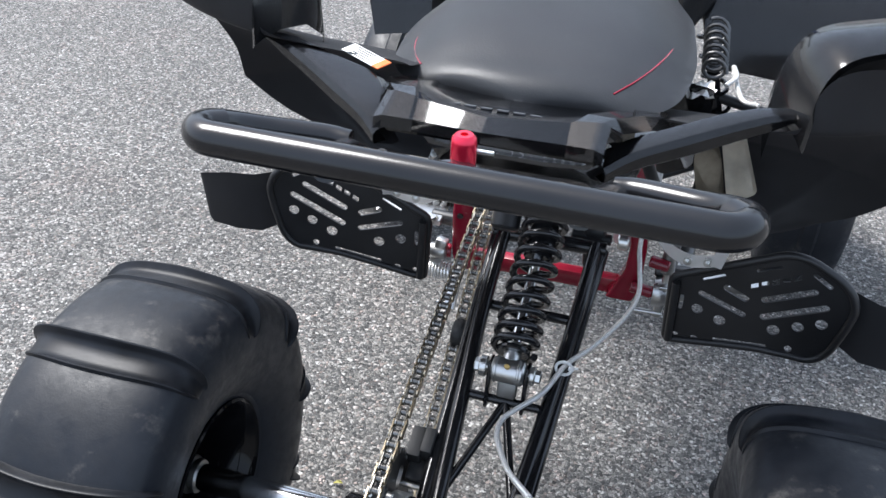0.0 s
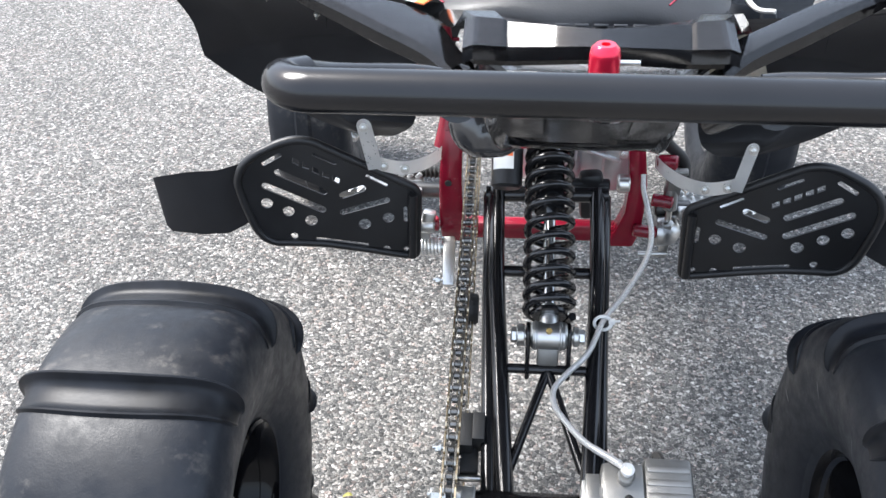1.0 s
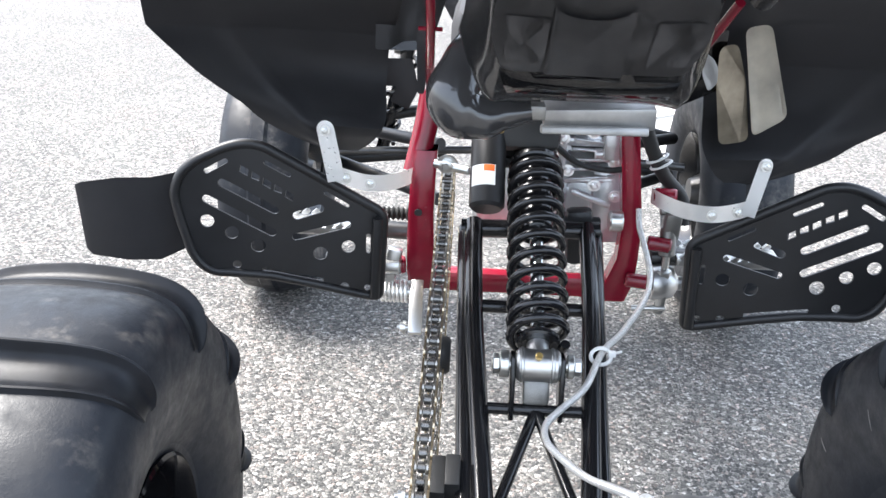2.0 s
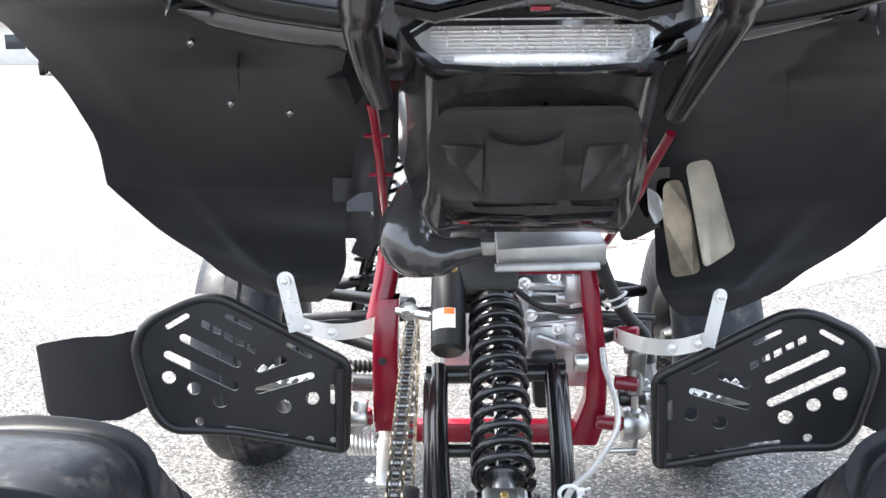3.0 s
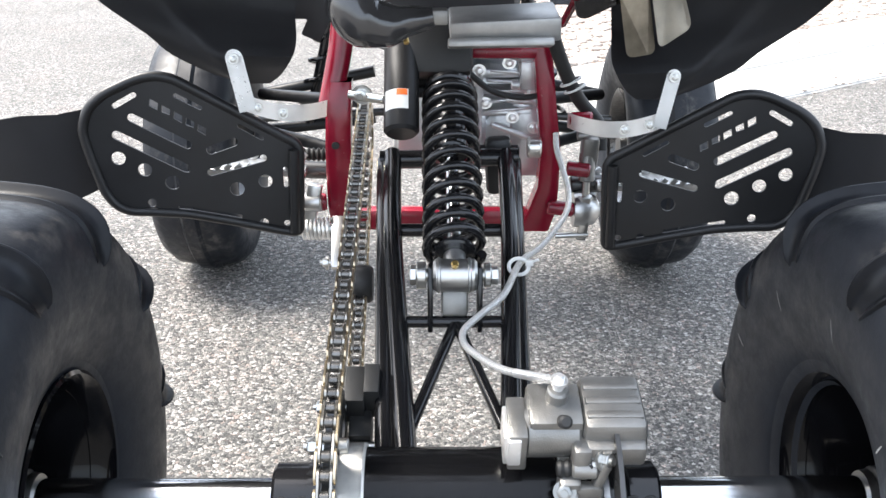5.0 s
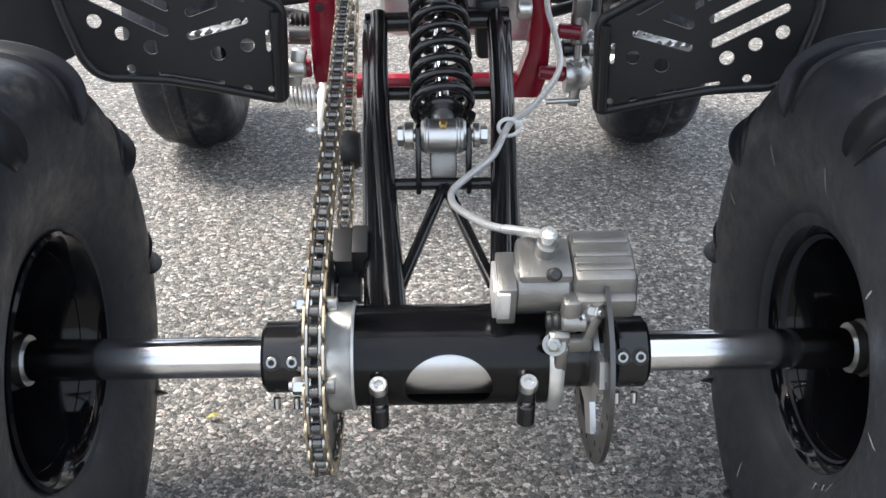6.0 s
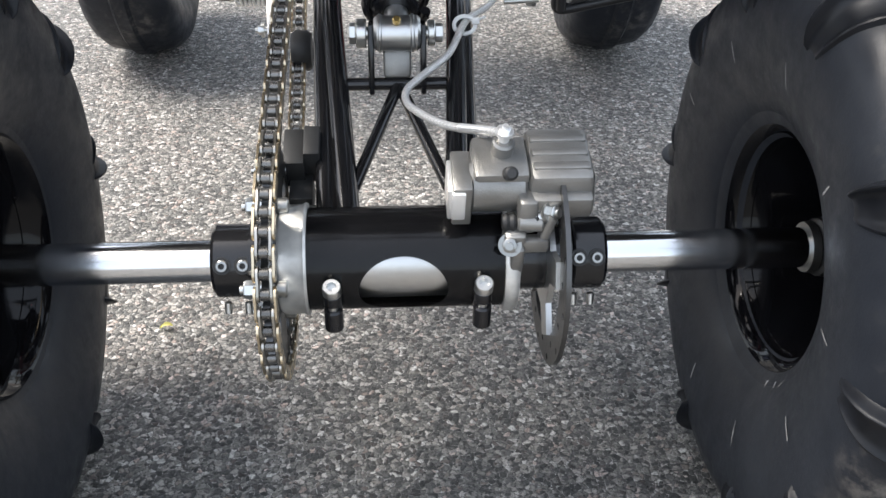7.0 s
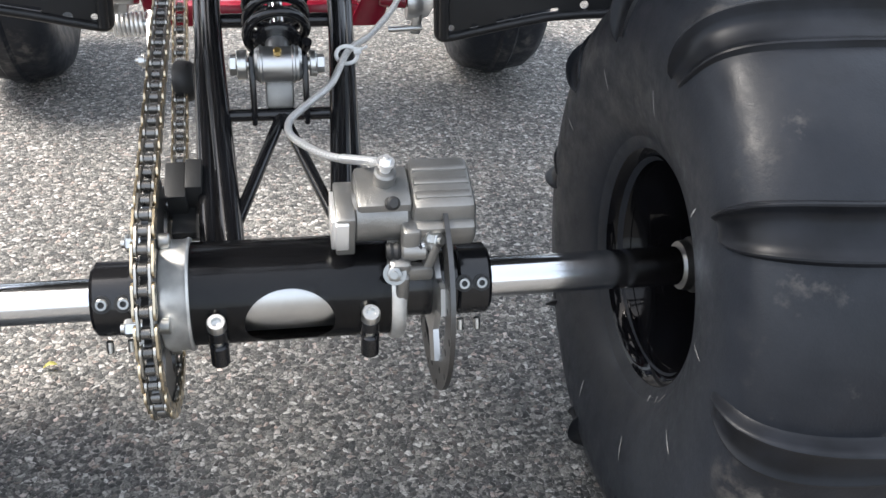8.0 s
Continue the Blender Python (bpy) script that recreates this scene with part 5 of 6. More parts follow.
def fender(sx):
    unit(FC_, 0.037, 0.018 if sx < 0 else -0.001, FW)
    rows = []
    for line in FENDER:
        z, xi, xo, yo = line
        row = []
        for k in range(25):
            x = xi + (xo - xi) * k / 24
            row.append(belly(sx * x, fender_y(x, z, line), z, k / 24))
        rows.append(row)
    bm = bmesh.new()
    cols = [smooth_line(r, 3) for r in zip(*rows)]
    sheet([[tuple(p) for p in r] for r in cols], bm, 0.003)
    f = part("rear_fender", bm, MATTE, quad, "black plastic rear fender, dull underneath and glossy on top", True, 50)
    # glossy rolled top of the wing, and the arm that runs from it in to the tail
    rim = smooth_line([(0.245, 0.018, 0.921), (0.251, 0.033, 0.963), (0.267, 0.043, 0.984), (0.299, 0.063, 0.991), (0.367, 0.093, 0.996), (0.440, 0.133, 0.986)], 5)
    rows = []
    for p in rim:
        k = (p.x - 0.245) / 0.195
        drop = max(0.0, 0.980 - p.z) * 0.25
        rows.append([(sx * (p.x + dx * (1 - k)), p.y + dy, p.z + dz - drop) for dx, dy, dz in ((0.004, 0.004, -0.006), (0, 0, 0), (-0.004, 0.012, 0.004), (-0.012, 0.035, 0.007), (-0.026, 0.065, 0.004), (-0.028, 0.100, -0.020), (-0.018, 0.130, -0.080))])
    bm = sheet(rows, None, 0.003)
    bmesh.ops.recalc_face_normals(bm, faces=bm.faces[:])
    part("fender_top", bm, GLOSS, f, "glossy fender top", True, 45)
    bm = bmesh.new()      # glossy arm from the tail out to the fender
    unit(FC_)
    line = smooth_line([(0.104, -0.030, 0.893), (0.128, -0.008, 0.901), (0.170, 0.024, 0.907), (0.212, 0.055, 0.914), (0.248, 0.078, 0.920), (0.268, 0.088, 0.924)], 6)
    rows = []
    for i, p in enumerate(line):
        d = (line[min(i + 1, len(line) - 1)] - line[max(i - 1, 0)]).normalized()
        k = i / (len(line) - 1)
        wide, tall = (0.8 if sx > 0 else 0.8 + 1.0 * math.exp(-((k - 0.38) / 0.16) ** 2)) * (1 - 0.55 * max(0, k - 0.6) / 0.4), 0.65 + 0.25 * math.sin(math.pi * min(1, 1.2 * k)) - 0.5 * max(0, k - 0.75) / 0.25      # wider under the label
        rows.append([(sx * (p.x - d.y * f * (wide if f > 0 else 0.5)), p.y + d.x * f * (wide if f > 0 else 0.5), p.z + h * tall) for f, h in ((0.010, -0.009), (-0.009, -0.010), (-0.0125, -0.008), (-0.013, -0.003), (-0.0128, 0.0045), (-0.005, 0.0115), (0.009, 0.0130), (0.023, 0.0115), (0.028, 0.006), (0.029, -0.004))])
    sheet(rows, bm, 0.003)
    bmesh.ops.recalc_face_normals(bm, faces=bm.faces[:])
    hider = bmesh.new()      # added dull sheet that hides the bright ground mirrored in the arm
    sheet([[(q[0][0] + (q[9][0] - q[0][0]) * t, q[0][1] + (q[9][1] - q[0][1]) * t, min(q[1][2], q[0][2]) - 0.003 - 0.002 * math.sin(math.pi * t)) for t in (-0.45, -0.2, 0.0, 0.35, 0.7, 1.0)] for q in rows[:-7]], hider, 0.001)
    bmesh.ops.recalc_face_normals(hider, faces=hider.faces[:])
    part("reflection_hider", hider, MATTE, f, "dull black sheet added under the arm to hide its reflection", True, 60)
    part("fender_arm", bm, GLOSS, f, "glossy arm between fender and tail", True, 24)
    return f


fl = fender(-1)
fr = fender(1)
unit(FC_, 0.037, 0.018, FW)
for x, z in ((-0.257, 0.883), (-0.245, 0.826), (-0.192, 0.817)):
    bm = bmesh.new()
    y = fender_y(abs(x), z) - 0.004
    hex_bolt(bm, (x, y, z - 0.002), (0, -0.74, -0.68), 0.0020, 0.0025)
    part("fender_screw", bm, ZINC, fl)
unit()
turn = Matrix.Translation((-0.141, 0.078, 0.9215)) @ Euler((radians(6), 0, radians(-33))).to_matrix().to_4x4()
bm = bmesh.new()      # warning label on the arm of the fender
box(bm, (0, 0, 0), (0.062, 0.018, 0.001), 0.0003)
bm.transform(turn)
label = part("warning_label", bm, WHITE, fl, "white warning label with an orange band")
for k in range(5):      # lines of small print, as bars
    bm = bmesh.new()
    box(bm, (0, 0, 0), (0.030 - 0.004 * (k % 3), 0.0015, 0.0012), 0.0002)
    bm.transform(turn @ Matrix.Translation((-0.006 + 0.001 * (k % 2), 0.0065 - 0.0033 * k, 0.0003)))
    part("print_bar", bm, DARK_STEEL, label)
bm = bmesh.new()
box(bm, (0.026, 0, 0), (0.010, 0.018, 0.0016), 0.0003)
bm.transform(turn)
part("label_band", bm, ORANGE, fl)
# bare heat shield on the exhaust side: two bent leaves
def leaf(pts, r, th):
    """A bent sheet that stands off the wheel arch: outline in x and z and how far it is bent back."""
    b = bmesh.new()
    ps = rounded([Vector((x, 0.402 - 0.15 * (z - 0.695) - o, z)) for x, z, o in pts], r, 4, True)
    f_ = b.faces.new([b.verts.new(p) for p in ps])
    bmesh.ops.solidify(b, geom=[f_], thickness=th)
    return b


unit()
part("heat_shield", leaf([(0.224, 0.761, 0), (0.252, 0.767, 0), (0.292, 0.659, 0), (0.256, 0.633, 0)], 0.010, 0.0015), STEEL_PLATE, fr, "bare steel heat shield plate")
part("heat_shield", leaf([(0.199, 0.740, 0.006), (0.221, 0.743, -0.004), (0.238, 0.698, -0.004), (0.254, 0.627, -0.004), (0.218, 0.623, 0.006), (0.201, 0.698, 0.010)], 0.010, 0.0015), SCORCHED, fr, "scorched bent heat shield plate")


# heel guards
def heel_guard(sx):
    c, dz = 0.016, 0.0 if sx < 0 else -0.020
    gy = lambda u: 0.460 - 0.20 * u
    corner = [(0.195, 0.399), (0.190, 0.507), (0.195, 0.517), (0.331, 0.602), (0.352, 0.606), (0.372, 0.602), (0.408, 0.586), (0.426, 0.570), (0.435, 0.546), (0.430, 0.514), (0.419, 0.468), (0.408, 0.450), (0.392, 0.441), (0.374, 0.440),
              (0.327, 0.434), (0.277, 0.421), (0.212, 0.402)]
    line = [(c + sx * x, gy(x) - 0.002, z + dz) for x, z in corner]
    bm = bmesh.new()
    tube(bm, rounded(line, 0.010, 4, True), 0.0060, 14, closed=True)
    g = part("heel_guard", bm, SATIN, quad, "black steel heel guard with slots and round holes")
    m = Matrix(((sx, 0, 0, c), (-0.20, 0, -1, 0.460), (0, 1, 0, dz), (0, 0, 0, 1)))
    inner = [(p.x, p.y) for p in rounded([(x, z, 0) for x, z in corner], 0.010, 4, True)]
    holes = [slot((0.379, 0.557), (0.320, 0.521), 0.0052), slot((0.398, 0.537), (0.324, 0.492), 0.0054), slot((0.396, 0.572), (0.374, 0.584), 0.0032), slot((0.328, 0.581), (0.302, 0.5655), 0.0028),
             slot((0.259, 0.541), (0.234, 0.5245), 0.0026), slot((0.294, 0.513), (0.267, 0.5215), 0.0054), slot((0.296, 0.485), (0.234, 0.4995), 0.0046),
             disc((0.399, 0.509), 0.0082), disc((0.371, 0.493), 0.0082), disc((0.341, 0.475), 0.0088), disc((0.267, 0.462), 0.0088), disc((0.233, 0.470), 0.0084),
             slot((0.2085, 0.484), (0.2088, 0.463), 0.0028), disc((0.367, 0.451), 0.0052), disc((0.238, 0.4155), 0.0056), disc((0.2100, 0.4130), 0.0040), slot((0.335, 0.443), (0.266, 0.426), 0.0026)]
    # a row of five small cut-outs in place of the maker's mark
    for k in range(5):
        x0, z0 = 0.357 - 0.0128 * k, 0.5790 - 0.0083 * k
        holes.append([(x0, z0), (x0 - 0.0090, z0 - 0.0058), (x0 - 0.0075, z0 - 0.0145 + 0.002 * (k % 2)), (x0 + 0.0015, z0 - 0.0085)])
    bm = bmesh.new()
    plate(bm, inner, holes, 0.003, m)
    if sx < 0:
        bmesh.ops.reverse_faces(bm, faces=bm.faces[:])
    part("guard_plate", bm, SATIN, g, "slotted black plate", True, 30)
    bm = bmesh.new()
    rod(bm, (c + sx * 0.196, gy(0.196) - 0.011, 0.510 + dz), (c + sx * 0.200, gy(0.2) - 0.009, 0.402 + dz), 0.0062, 12)
    part("guard_bar", bm, SATIN, g)
    # plastic wing outside the guard
    bm = bmesh.new()
    rows = []
    for x, y in ((0.420, 0.388), (0.432, 0.386), (0.448, 0.378), (0.462, 0.372), (0.500, 0.366), (0.542, 0.362), (0.552, 0.368)):
        k, neck = max(0.0, (x - 0.530) / 0.022), max(0.0, 1 - abs(x - 0.432) / 0.030)
        z0, z1 = 0.452 + 0.012 * k + 0.012 * neck, 0.563 - 0.012 * k + 0.004 * neck
        rows.append([(c + sx * x, y + 0.012 * (1 - q), z0 + (z1 - z0) * q + dz) for q in (0.0, 0.04, 0.5, 0.96, 1.0)])
    sheet(rows, bm, 0.003)
    part("guard_wing", bm, MATTE, g, "dull black sheet added under the arm to hide its reflection wing")
    # plated strap that bows back from the frame, and the upright that ties it to the fender
    band = smooth_line([(c + sx * x, y, z + dz) for x, y, z in ((0.150, 0.500, 0.545), (0.160, 0.462, 0.549), (0.180, 0.425, 0.553), (0.206, 0.400, 0.559), (0.232, 0.393, 0.567), (0.252, 0.395, 0.574))], 5)
    up = Vector((0, 0.12, 1)).normalized() * 0.0100
    bm = sheet([[p - up, p - up * 0.4, p + up * 0.4, p + up] for p in band], None, 0.0026)
    bmesh.ops.recalc_face_normals(bm, faces=bm.faces[:])
    strap = part("guard_strap", bm, PLATED, g, "bright plated bent strap")
    w = 0.0105 if sx < 0 else 0.0085
    lo, hi = Vector((c + sx * 0.243, 0.386, 0.564 + dz)), Vector((c + sx * 0.257, 0.396, 0.624 + dz))
    side, ax = Vector((sx, 0.03, -0.22)).normalized(), (hi - lo).normalized()
    ring = [lo - side * w, lo + side * w] + [hi + side * w * math.cos(radians(a)) + ax * w * math.sin(radians(a)) for a in range(0, 181, 20)]
    bm = bmesh.new()
    f_ = bm.faces.new([bm.verts.new(p) for p in ring])
    bmesh.ops.solidify(bm, geom=[f_], thickness=0.0026)
    bmesh.ops.recalc_face_normals(bm, faces=bm.faces[:])
    part("strap_upright", bm, PLATED, strap, "", True, 30)
    for p in ((0.257, 0.394, 0.624), (0.232, 0.391, 0.567), (0.204, 0.399, 0.559)):
        b2 = bmesh.new()
        hex_bolt(b2, (c + sx * p[0], p[1] - 0.002, p[2] + dz), (sx * -0.15, -1, 0.1), 0.0042, 0.004)
        part("strap_bolt", b2, ZINC, strap)
    return g


heel_guard(-1)
heel_guard(1)

# foot pegs behind the guards
for sx in (-1, 1):
    bm = bmesh.new()
    unit(0.016, 0.045, 0.012 if sx < 0 else -0.008, 1.08)
    box(bm, (sx * 0.245, 0.480, 0.440), (0.130, 0.050, 0.012), 0.003, (0, 0, 0))
    peg = part("foot_peg", bm, ALU, quad, "serrated bare metal foot peg")
    tooth = None
    for k in range(10):
        for y in (0.454, 0.502):
            m = UNIT @ Matrix.Translation((sx * (0.188 + 0.0125 * k), y, 0.449))
            if tooth is None:
                bm = bmesh.new()
                frame_pose, UNIT = UNIT, Matrix()
                box(bm, (0, 0, 0), (0.007, 0.006, 0.010), 0.001, (0, 45, 0))
                tooth = part("peg_tooth", bm, ALU, peg)
                UNIT = frame_pose
                tooth.matrix_basis = m
            else:
                share("peg_tooth", tooth, m, peg)
    bm = bmesh.new()
    rod(bm, (sx * 0.150, 0.480, 0.436), (sx * 0.200, 0.480, 0.438), 0.012, 18, 0.002)
    part("peg_mount", bm, DARK_STEEL, peg)

# left side: peg clamp, spring, ribbed rubber boot
unit(0.013, 0.040, 0.010, 1.12)
bm = bmesh.new()
tube(bm, [(-0.174 + 0.034 * k / 150, 0.420 + 0.0135 * math.cos(k * 0.3), 0.378 + 0.0135 * math.sin(k * 0.3)) for k in range(151)], 0.0019, 8)
part("return_spring", bm, PLATED, quad)
bm = bmesh.new()
rod(bm, (-0.180, 0.420, 0.378), (-0.135, 0.420, 0.378), 0.009, 16)
part("spring_pin", bm, ZINC, quad)
bm = bmesh.new()
box(bm, (-0.163, 0.424, 0.408), (0.018, 0.016, 0.064), 0.004, (0, 12, 0))
rod(bm, (-0.176, 0.424, 0.414), (-0.150, 0.424, 0.414), 0.013, 18, 0.002)
part("peg_clamp", bm, ALU, quad)
bm = bmesh.new()
for k in range(9):
    lathe(bm, [(-0.200 + 0.006 * k, 0.007), (-0.198 + 0.006 * k, 0.010), (-0.195 + 0.006 * k, 0.007)], Matrix.Translation((0, 0.520, 0.450)), 18)
rod(bm, (-0.215, 0.520, 0.450), (-0.140, 0.520, 0.450), 0.007, 16)
part("ribbed_boot", bm, RUBBER, quad)

# right side: brake pedal, master cylinder
bm = bmesh.new()
box(bm, (0.166, 0.470, 0.470), (0.020, 0.026, 0.050), 0.005, (14, 0, 0))
rod(bm, (0.164, 0.462, 0.430), (0.164, 0.468, 0.470), 0.010, 18, 0.002)
rod(bm, (0.150, 0.466, 0.492), (0.182, 0.466, 0.494), 0.006, 14, 0.001)
master = part("master_cylinder", bm, CAST, quad, "cast rear brake master cylinder")
bm = bmesh.new()
rod(bm, (0.164, 0.462, 0.432), (0.163, 0.458, 0.385), 0.0045, 12)
rod(bm, (0.163, 0.455, 0.412), (0.163, 0.457, 0.402), 0.009, 6, 0.001)
box(bm, (0.162, 0.452, 0.372), (0.012, 0.008, 0.046), 0.002, (0, 6, 0))
rod(bm, (0.128, 0.450, 0.356), (0.168, 0.450, 0.358), 0.004, 12)
part("push_rod", bm, ZINC, master)
bm = bmesh.new()
lathe(bm, [(0.150, 0.001), (0.150, 0.024), (0.160, 0.026), (0.176, 0.020), (0.182, 0.010), (0.196, 0.009), (0.196, 0.001)], Matrix.Translation((0, 0.468, 0.388)), 28)
part("pedal_pivot", bm, ALU, master)
bm = bmesh.new()
tube(bm, smooth_line([(0.168, 0.470, 0.388), (0.190, 0.56, 0.395), (0.200, 0.68, 0.41)], 6), 0.007, 12, flat=0.6)
part("brake_pedal", bm, DARK_STEEL, master)
bm = bmesh.new()
tube(bm, smooth_line([(0.108, 0.440, 0.640), (0.128, 0.450, 0.585), (0.150, 0.470, 0.540), (0.176, 0.480, 0.505), (0.180, 0.475, 0.47)], 8), 0.0085, 12)
loom = part("wiring_loom", bm, RUBBER, quad, "black wiring loom with pale ties")
bm = bmesh.new()
for z, x, y in ((0.566, 0.138, 0.458), (0.556, 0.144, 0.463)):
    tube(bm, [Vector((x, y, z)) + Vector((0.011 * math.cos(a), 0.009 * math.sin(a), 0.006 * math.cos(a))) for a in [2 * math.pi * k / 16 for k in range(16)]], 0.0018, 6, closed=True)
part("pale_tie", bm, WHITE, loom)

# foil-bright bracket and small coil beside the seat
bm = bmesh.new()
rng = random.Random(5)      # one crumpled sheet
sheet([[(0.142 + 0.0055 * i + rng.uniform(-0.003, 0.003), 0.352 + 0.0065 * j + rng.uniform(-0.003, 0.003), 0.776 + rng.uniform(0, 0.016)) for j in range(7)] for i in range(7)], bm, 0.0012)
bmesh.ops.recalc_face_normals(bm, faces=bm.faces[:])
part("foil_bracket", bm, PLATED, quad, "crumpled bright metal bracket beside the seat")
bm = bmesh.new()
tube(bm, [Vector((0.172, 0.455, 0.775)).lerp(Vector((0.166, 0.560, 0.800)), k / 80) + Vector((0.014 * math.cos(k * 0.5), 0.005 * math.sin(k * 0.5), 0.014 * math.sin(k * 0.5))) for k in range(81)], 0.0028, 8)
part("seat_coil", bm, DARK_STEEL, quad, "dark coil spring beside the seat")
bm = bmesh.new()
tube(bm, smooth_line([(0.186, 0.370, 0.795), (0.196, 0.390, 0.800), (0.192, 0.420, 0.800), (0.205, 0.360, 0.785), (0.225, 0.345, 0.785)], 6), 0.003, 8)
part("pale_cable", bm, HOSE, quad, "pale cable beside the seat")

# front end: arms, dampers, wheels
unit()
FY, FX = 1.285, 0.477
FC = -0.010
for sx in (-1, 1):
    bm = bmesh.new()
    tube(bm, [(FC + sx * 0.12, 0.98, 0.33), (FC + sx * 0.36, FY, 0.30)], 0.012, 12)
    tube(bm, [(FC + sx * 0.12, 1.28, 0.33), (FC + sx * 0.36, FY, 0.30)], 0.012, 12)
    tube(bm, [(FC + sx * 0.12, 1.00, 0.43), (FC + sx * 0.36, FY, 0.38)], 0.012, 12)
    tube(bm, [(FC + sx * 0.12, 1.28, 0.43), (FC + sx * 0.36, FY, 0.38)], 0.012, 12)
    arm = part("front_arm", bm, SATIN, quad, "black tubular front suspension arm")
    bm = bmesh.new()
    rod(bm, (FC + sx * 0.05, 1.14, 0.38), (FC + sx * 0.36, 1.15, 0.36), 0.008, 12)
    part("tie_rod", bm, DARK_STEEL, arm)
    bm = bmesh.new()
    tube(bm, [Vector((FC + sx * 0.26, FY, 0.34)).lerp(Vector((FC + sx * 0.16, FY - 0.02, 0.70)), k / 120) + Vector((0.026 * math.cos(k * 0.42), 0.026 * math.sin(k * 0.42), 0)) for k in range(121)], 0.005, 8)
    rod(bm, (FC + sx * 0.26, FY, 0.32), (FC + sx * 0.16, FY - 0.02, 0.72), 0.014, 14)
    part("front_damper", bm, POWDER, arm)

    bm = bmesh.new()
    half = [(-0.058, 0.128), (-0.075, 0.140), (-0.086, 0.170), (-0.088, 0.200), (-0.080, 0.228), (-0.060, 0.244), (-0.022, 0.250), (-0.018, 0.250)]
    prof = half + [(-0.012, 0.257), (0.012, 0.257)] + [(-x, r) for x, r in half[::-1]]
    prof = [(x, r * 1.02) for x, r in prof]
    lathe(bm, prof + [(x * 0.9, r - 0.012) for x, r in prof[::-1]], None, 72, closed=True)
    ft = part("front_tyre", bm, TYRE, quad, "narrow black front tyre with a centre rib")
    ft.matrix_basis = Matrix.Translation((FC + sx * FX, FY, 0.262))
    tab = None
    for k in range(16):
        for j in (-1, 1):
            m = Matrix.Rotation(2 * math.pi * k / 16, 4, "X") @ Matrix.Translation((j * 0.04, 0, 0.246))
            if tab is None:
                bm = bmesh.new()
                box(bm, (0, 0, 0), (0.006, 0.030, 0.008), 0.002)
                tab = part("tread_lug", bm, TYRE, ft)
                tab.matrix_basis = m
            else:
                share("tread_lug", tab, m, ft)
    bm = bmesh.new()
    prof = [(-0.070, 0.130), (-0.066, 0.124), (-0.04, 0.112), (0.02, 0.108), (0.035, 0.09), (0.035, 0.03), (0.045, 0.03), (0.045, 0.10), (0.066, 0.126), (0.072, 0.130), (0.05, 0.118), (-0.05, 0.122)]
    lathe(bm, [(x * sx, r) for x, r in prof], None, 48, closed=True)
    frm = part("front_rim", bm, GLOSS, quad, "gloss black front rim")
    frm.matrix_basis = Matrix.Translation((FC + sx * FX, FY, 0.262))
    bm = bmesh.new()
    lathe(bm, [(x * sx, r) for x, r in ((-0.07, 0.001), (-0.07, 0.03), (-0.03, 0.05), (0.034, 0.05), (0.034, 0.001))], None, 24)
    part("front_hub", bm, DARK_STEEL, frm)
# front body, tank cover and front fenders
unit(0.020, 0.045, 0.015)
bm = bmesh.new()
rows = []
for y, w, z in ((0.70, 0.10, 0.90), (0.80, 0.15, 0.96), (0.95, 0.18, 0.97), (1.15, 0.17, 0.92), (1.35, 0.12, 0.84)):
    rows.append([(FC * 0.6 + w * math.sin(a), y, z - 0.28 * (1 - math.cos(a))) for a in [radians(-85 + 10 * k) for k in range(18)]])
sheet([[tuple(p) for p in smooth_line(c, 4)] for c in zip(*rows)], bm, 0.004)
part("front_cowl", bm, GLOSS, quad, "gloss black front bodywork")
for sx in (-1, 1):
    bm = bmesh.new()
    rows = []
    for y, z, x0, x1 in ((0.88, 0.60, 0.18, 0.46), (0.94, 0.72, 0.16, 0.50), (1.06, 0.80, 0.14, 0.53), (1.22, 0.83, 0.12, 0.54), (1.40, 0.80, 0.10, 0.50)):
        rows.append([(FC + sx * (x0 + (x1 - x0) * k / 10), y, z - 0.03 * (k / 10) ** 2) for k in range(11)])
    sheet([[tuple(p) for p in smooth_line(c, 4)] for c in zip(*rows)], bm, 0.004)
    part("front_fender", bm, GLOSS, quad, "gloss black front fender")
bm = bmesh.new()
tube(bm, rounded([(-0.36, 0.86, 1.10), (-0.12, 0.98, 1.09), (-0.05, 1.0, 1.04), (0.03, 1.0, 1.04), (0.10, 0.98, 1.09), (0.34, 0.86, 1.10)], 0.04), 0.011, 12)
part("handlebar", bm, SATIN, quad, "black handlebar")

unit()

# ---- round about: concrete gutter, gravel bed, boulders, a tree, a van, a house ----
rng = random.Random(7)


def slab(name, pts, z, depth, material, label, category):
    bm = bmesh.new()
    top = [bm.verts.new((x, y, z)) for x, y in pts]
    f = bm.faces.new(top)
    r = bmesh.ops.extrude_face_region(bm, geom=[f])
    bmesh.ops.translate(bm, verts=[v for v in r["geom"] if isinstance(v, bmesh.types.BMVert)], vec=(0, 0, -depth))
    bmesh.ops.recalc_face_normals(bm, faces=bm.faces[:])
    bmesh.ops.bevel(bm, geom=[e for e in bm.edges if abs(e.verts[0].co.z - z) < 1e-5 and abs(e.verts[1].co.z - z) < 1e-5], offset=0.008, segments=2, affect="EDGES")
    return tagged(part(name, bm, material, None, "", True, 30), label, category, "", "structure")


def near_edge(x):
    return 2.55 + 0.70 * (x - 0.9)


def far_edge(x):
    return 3.42 + 0.75 * (x - 0.6)


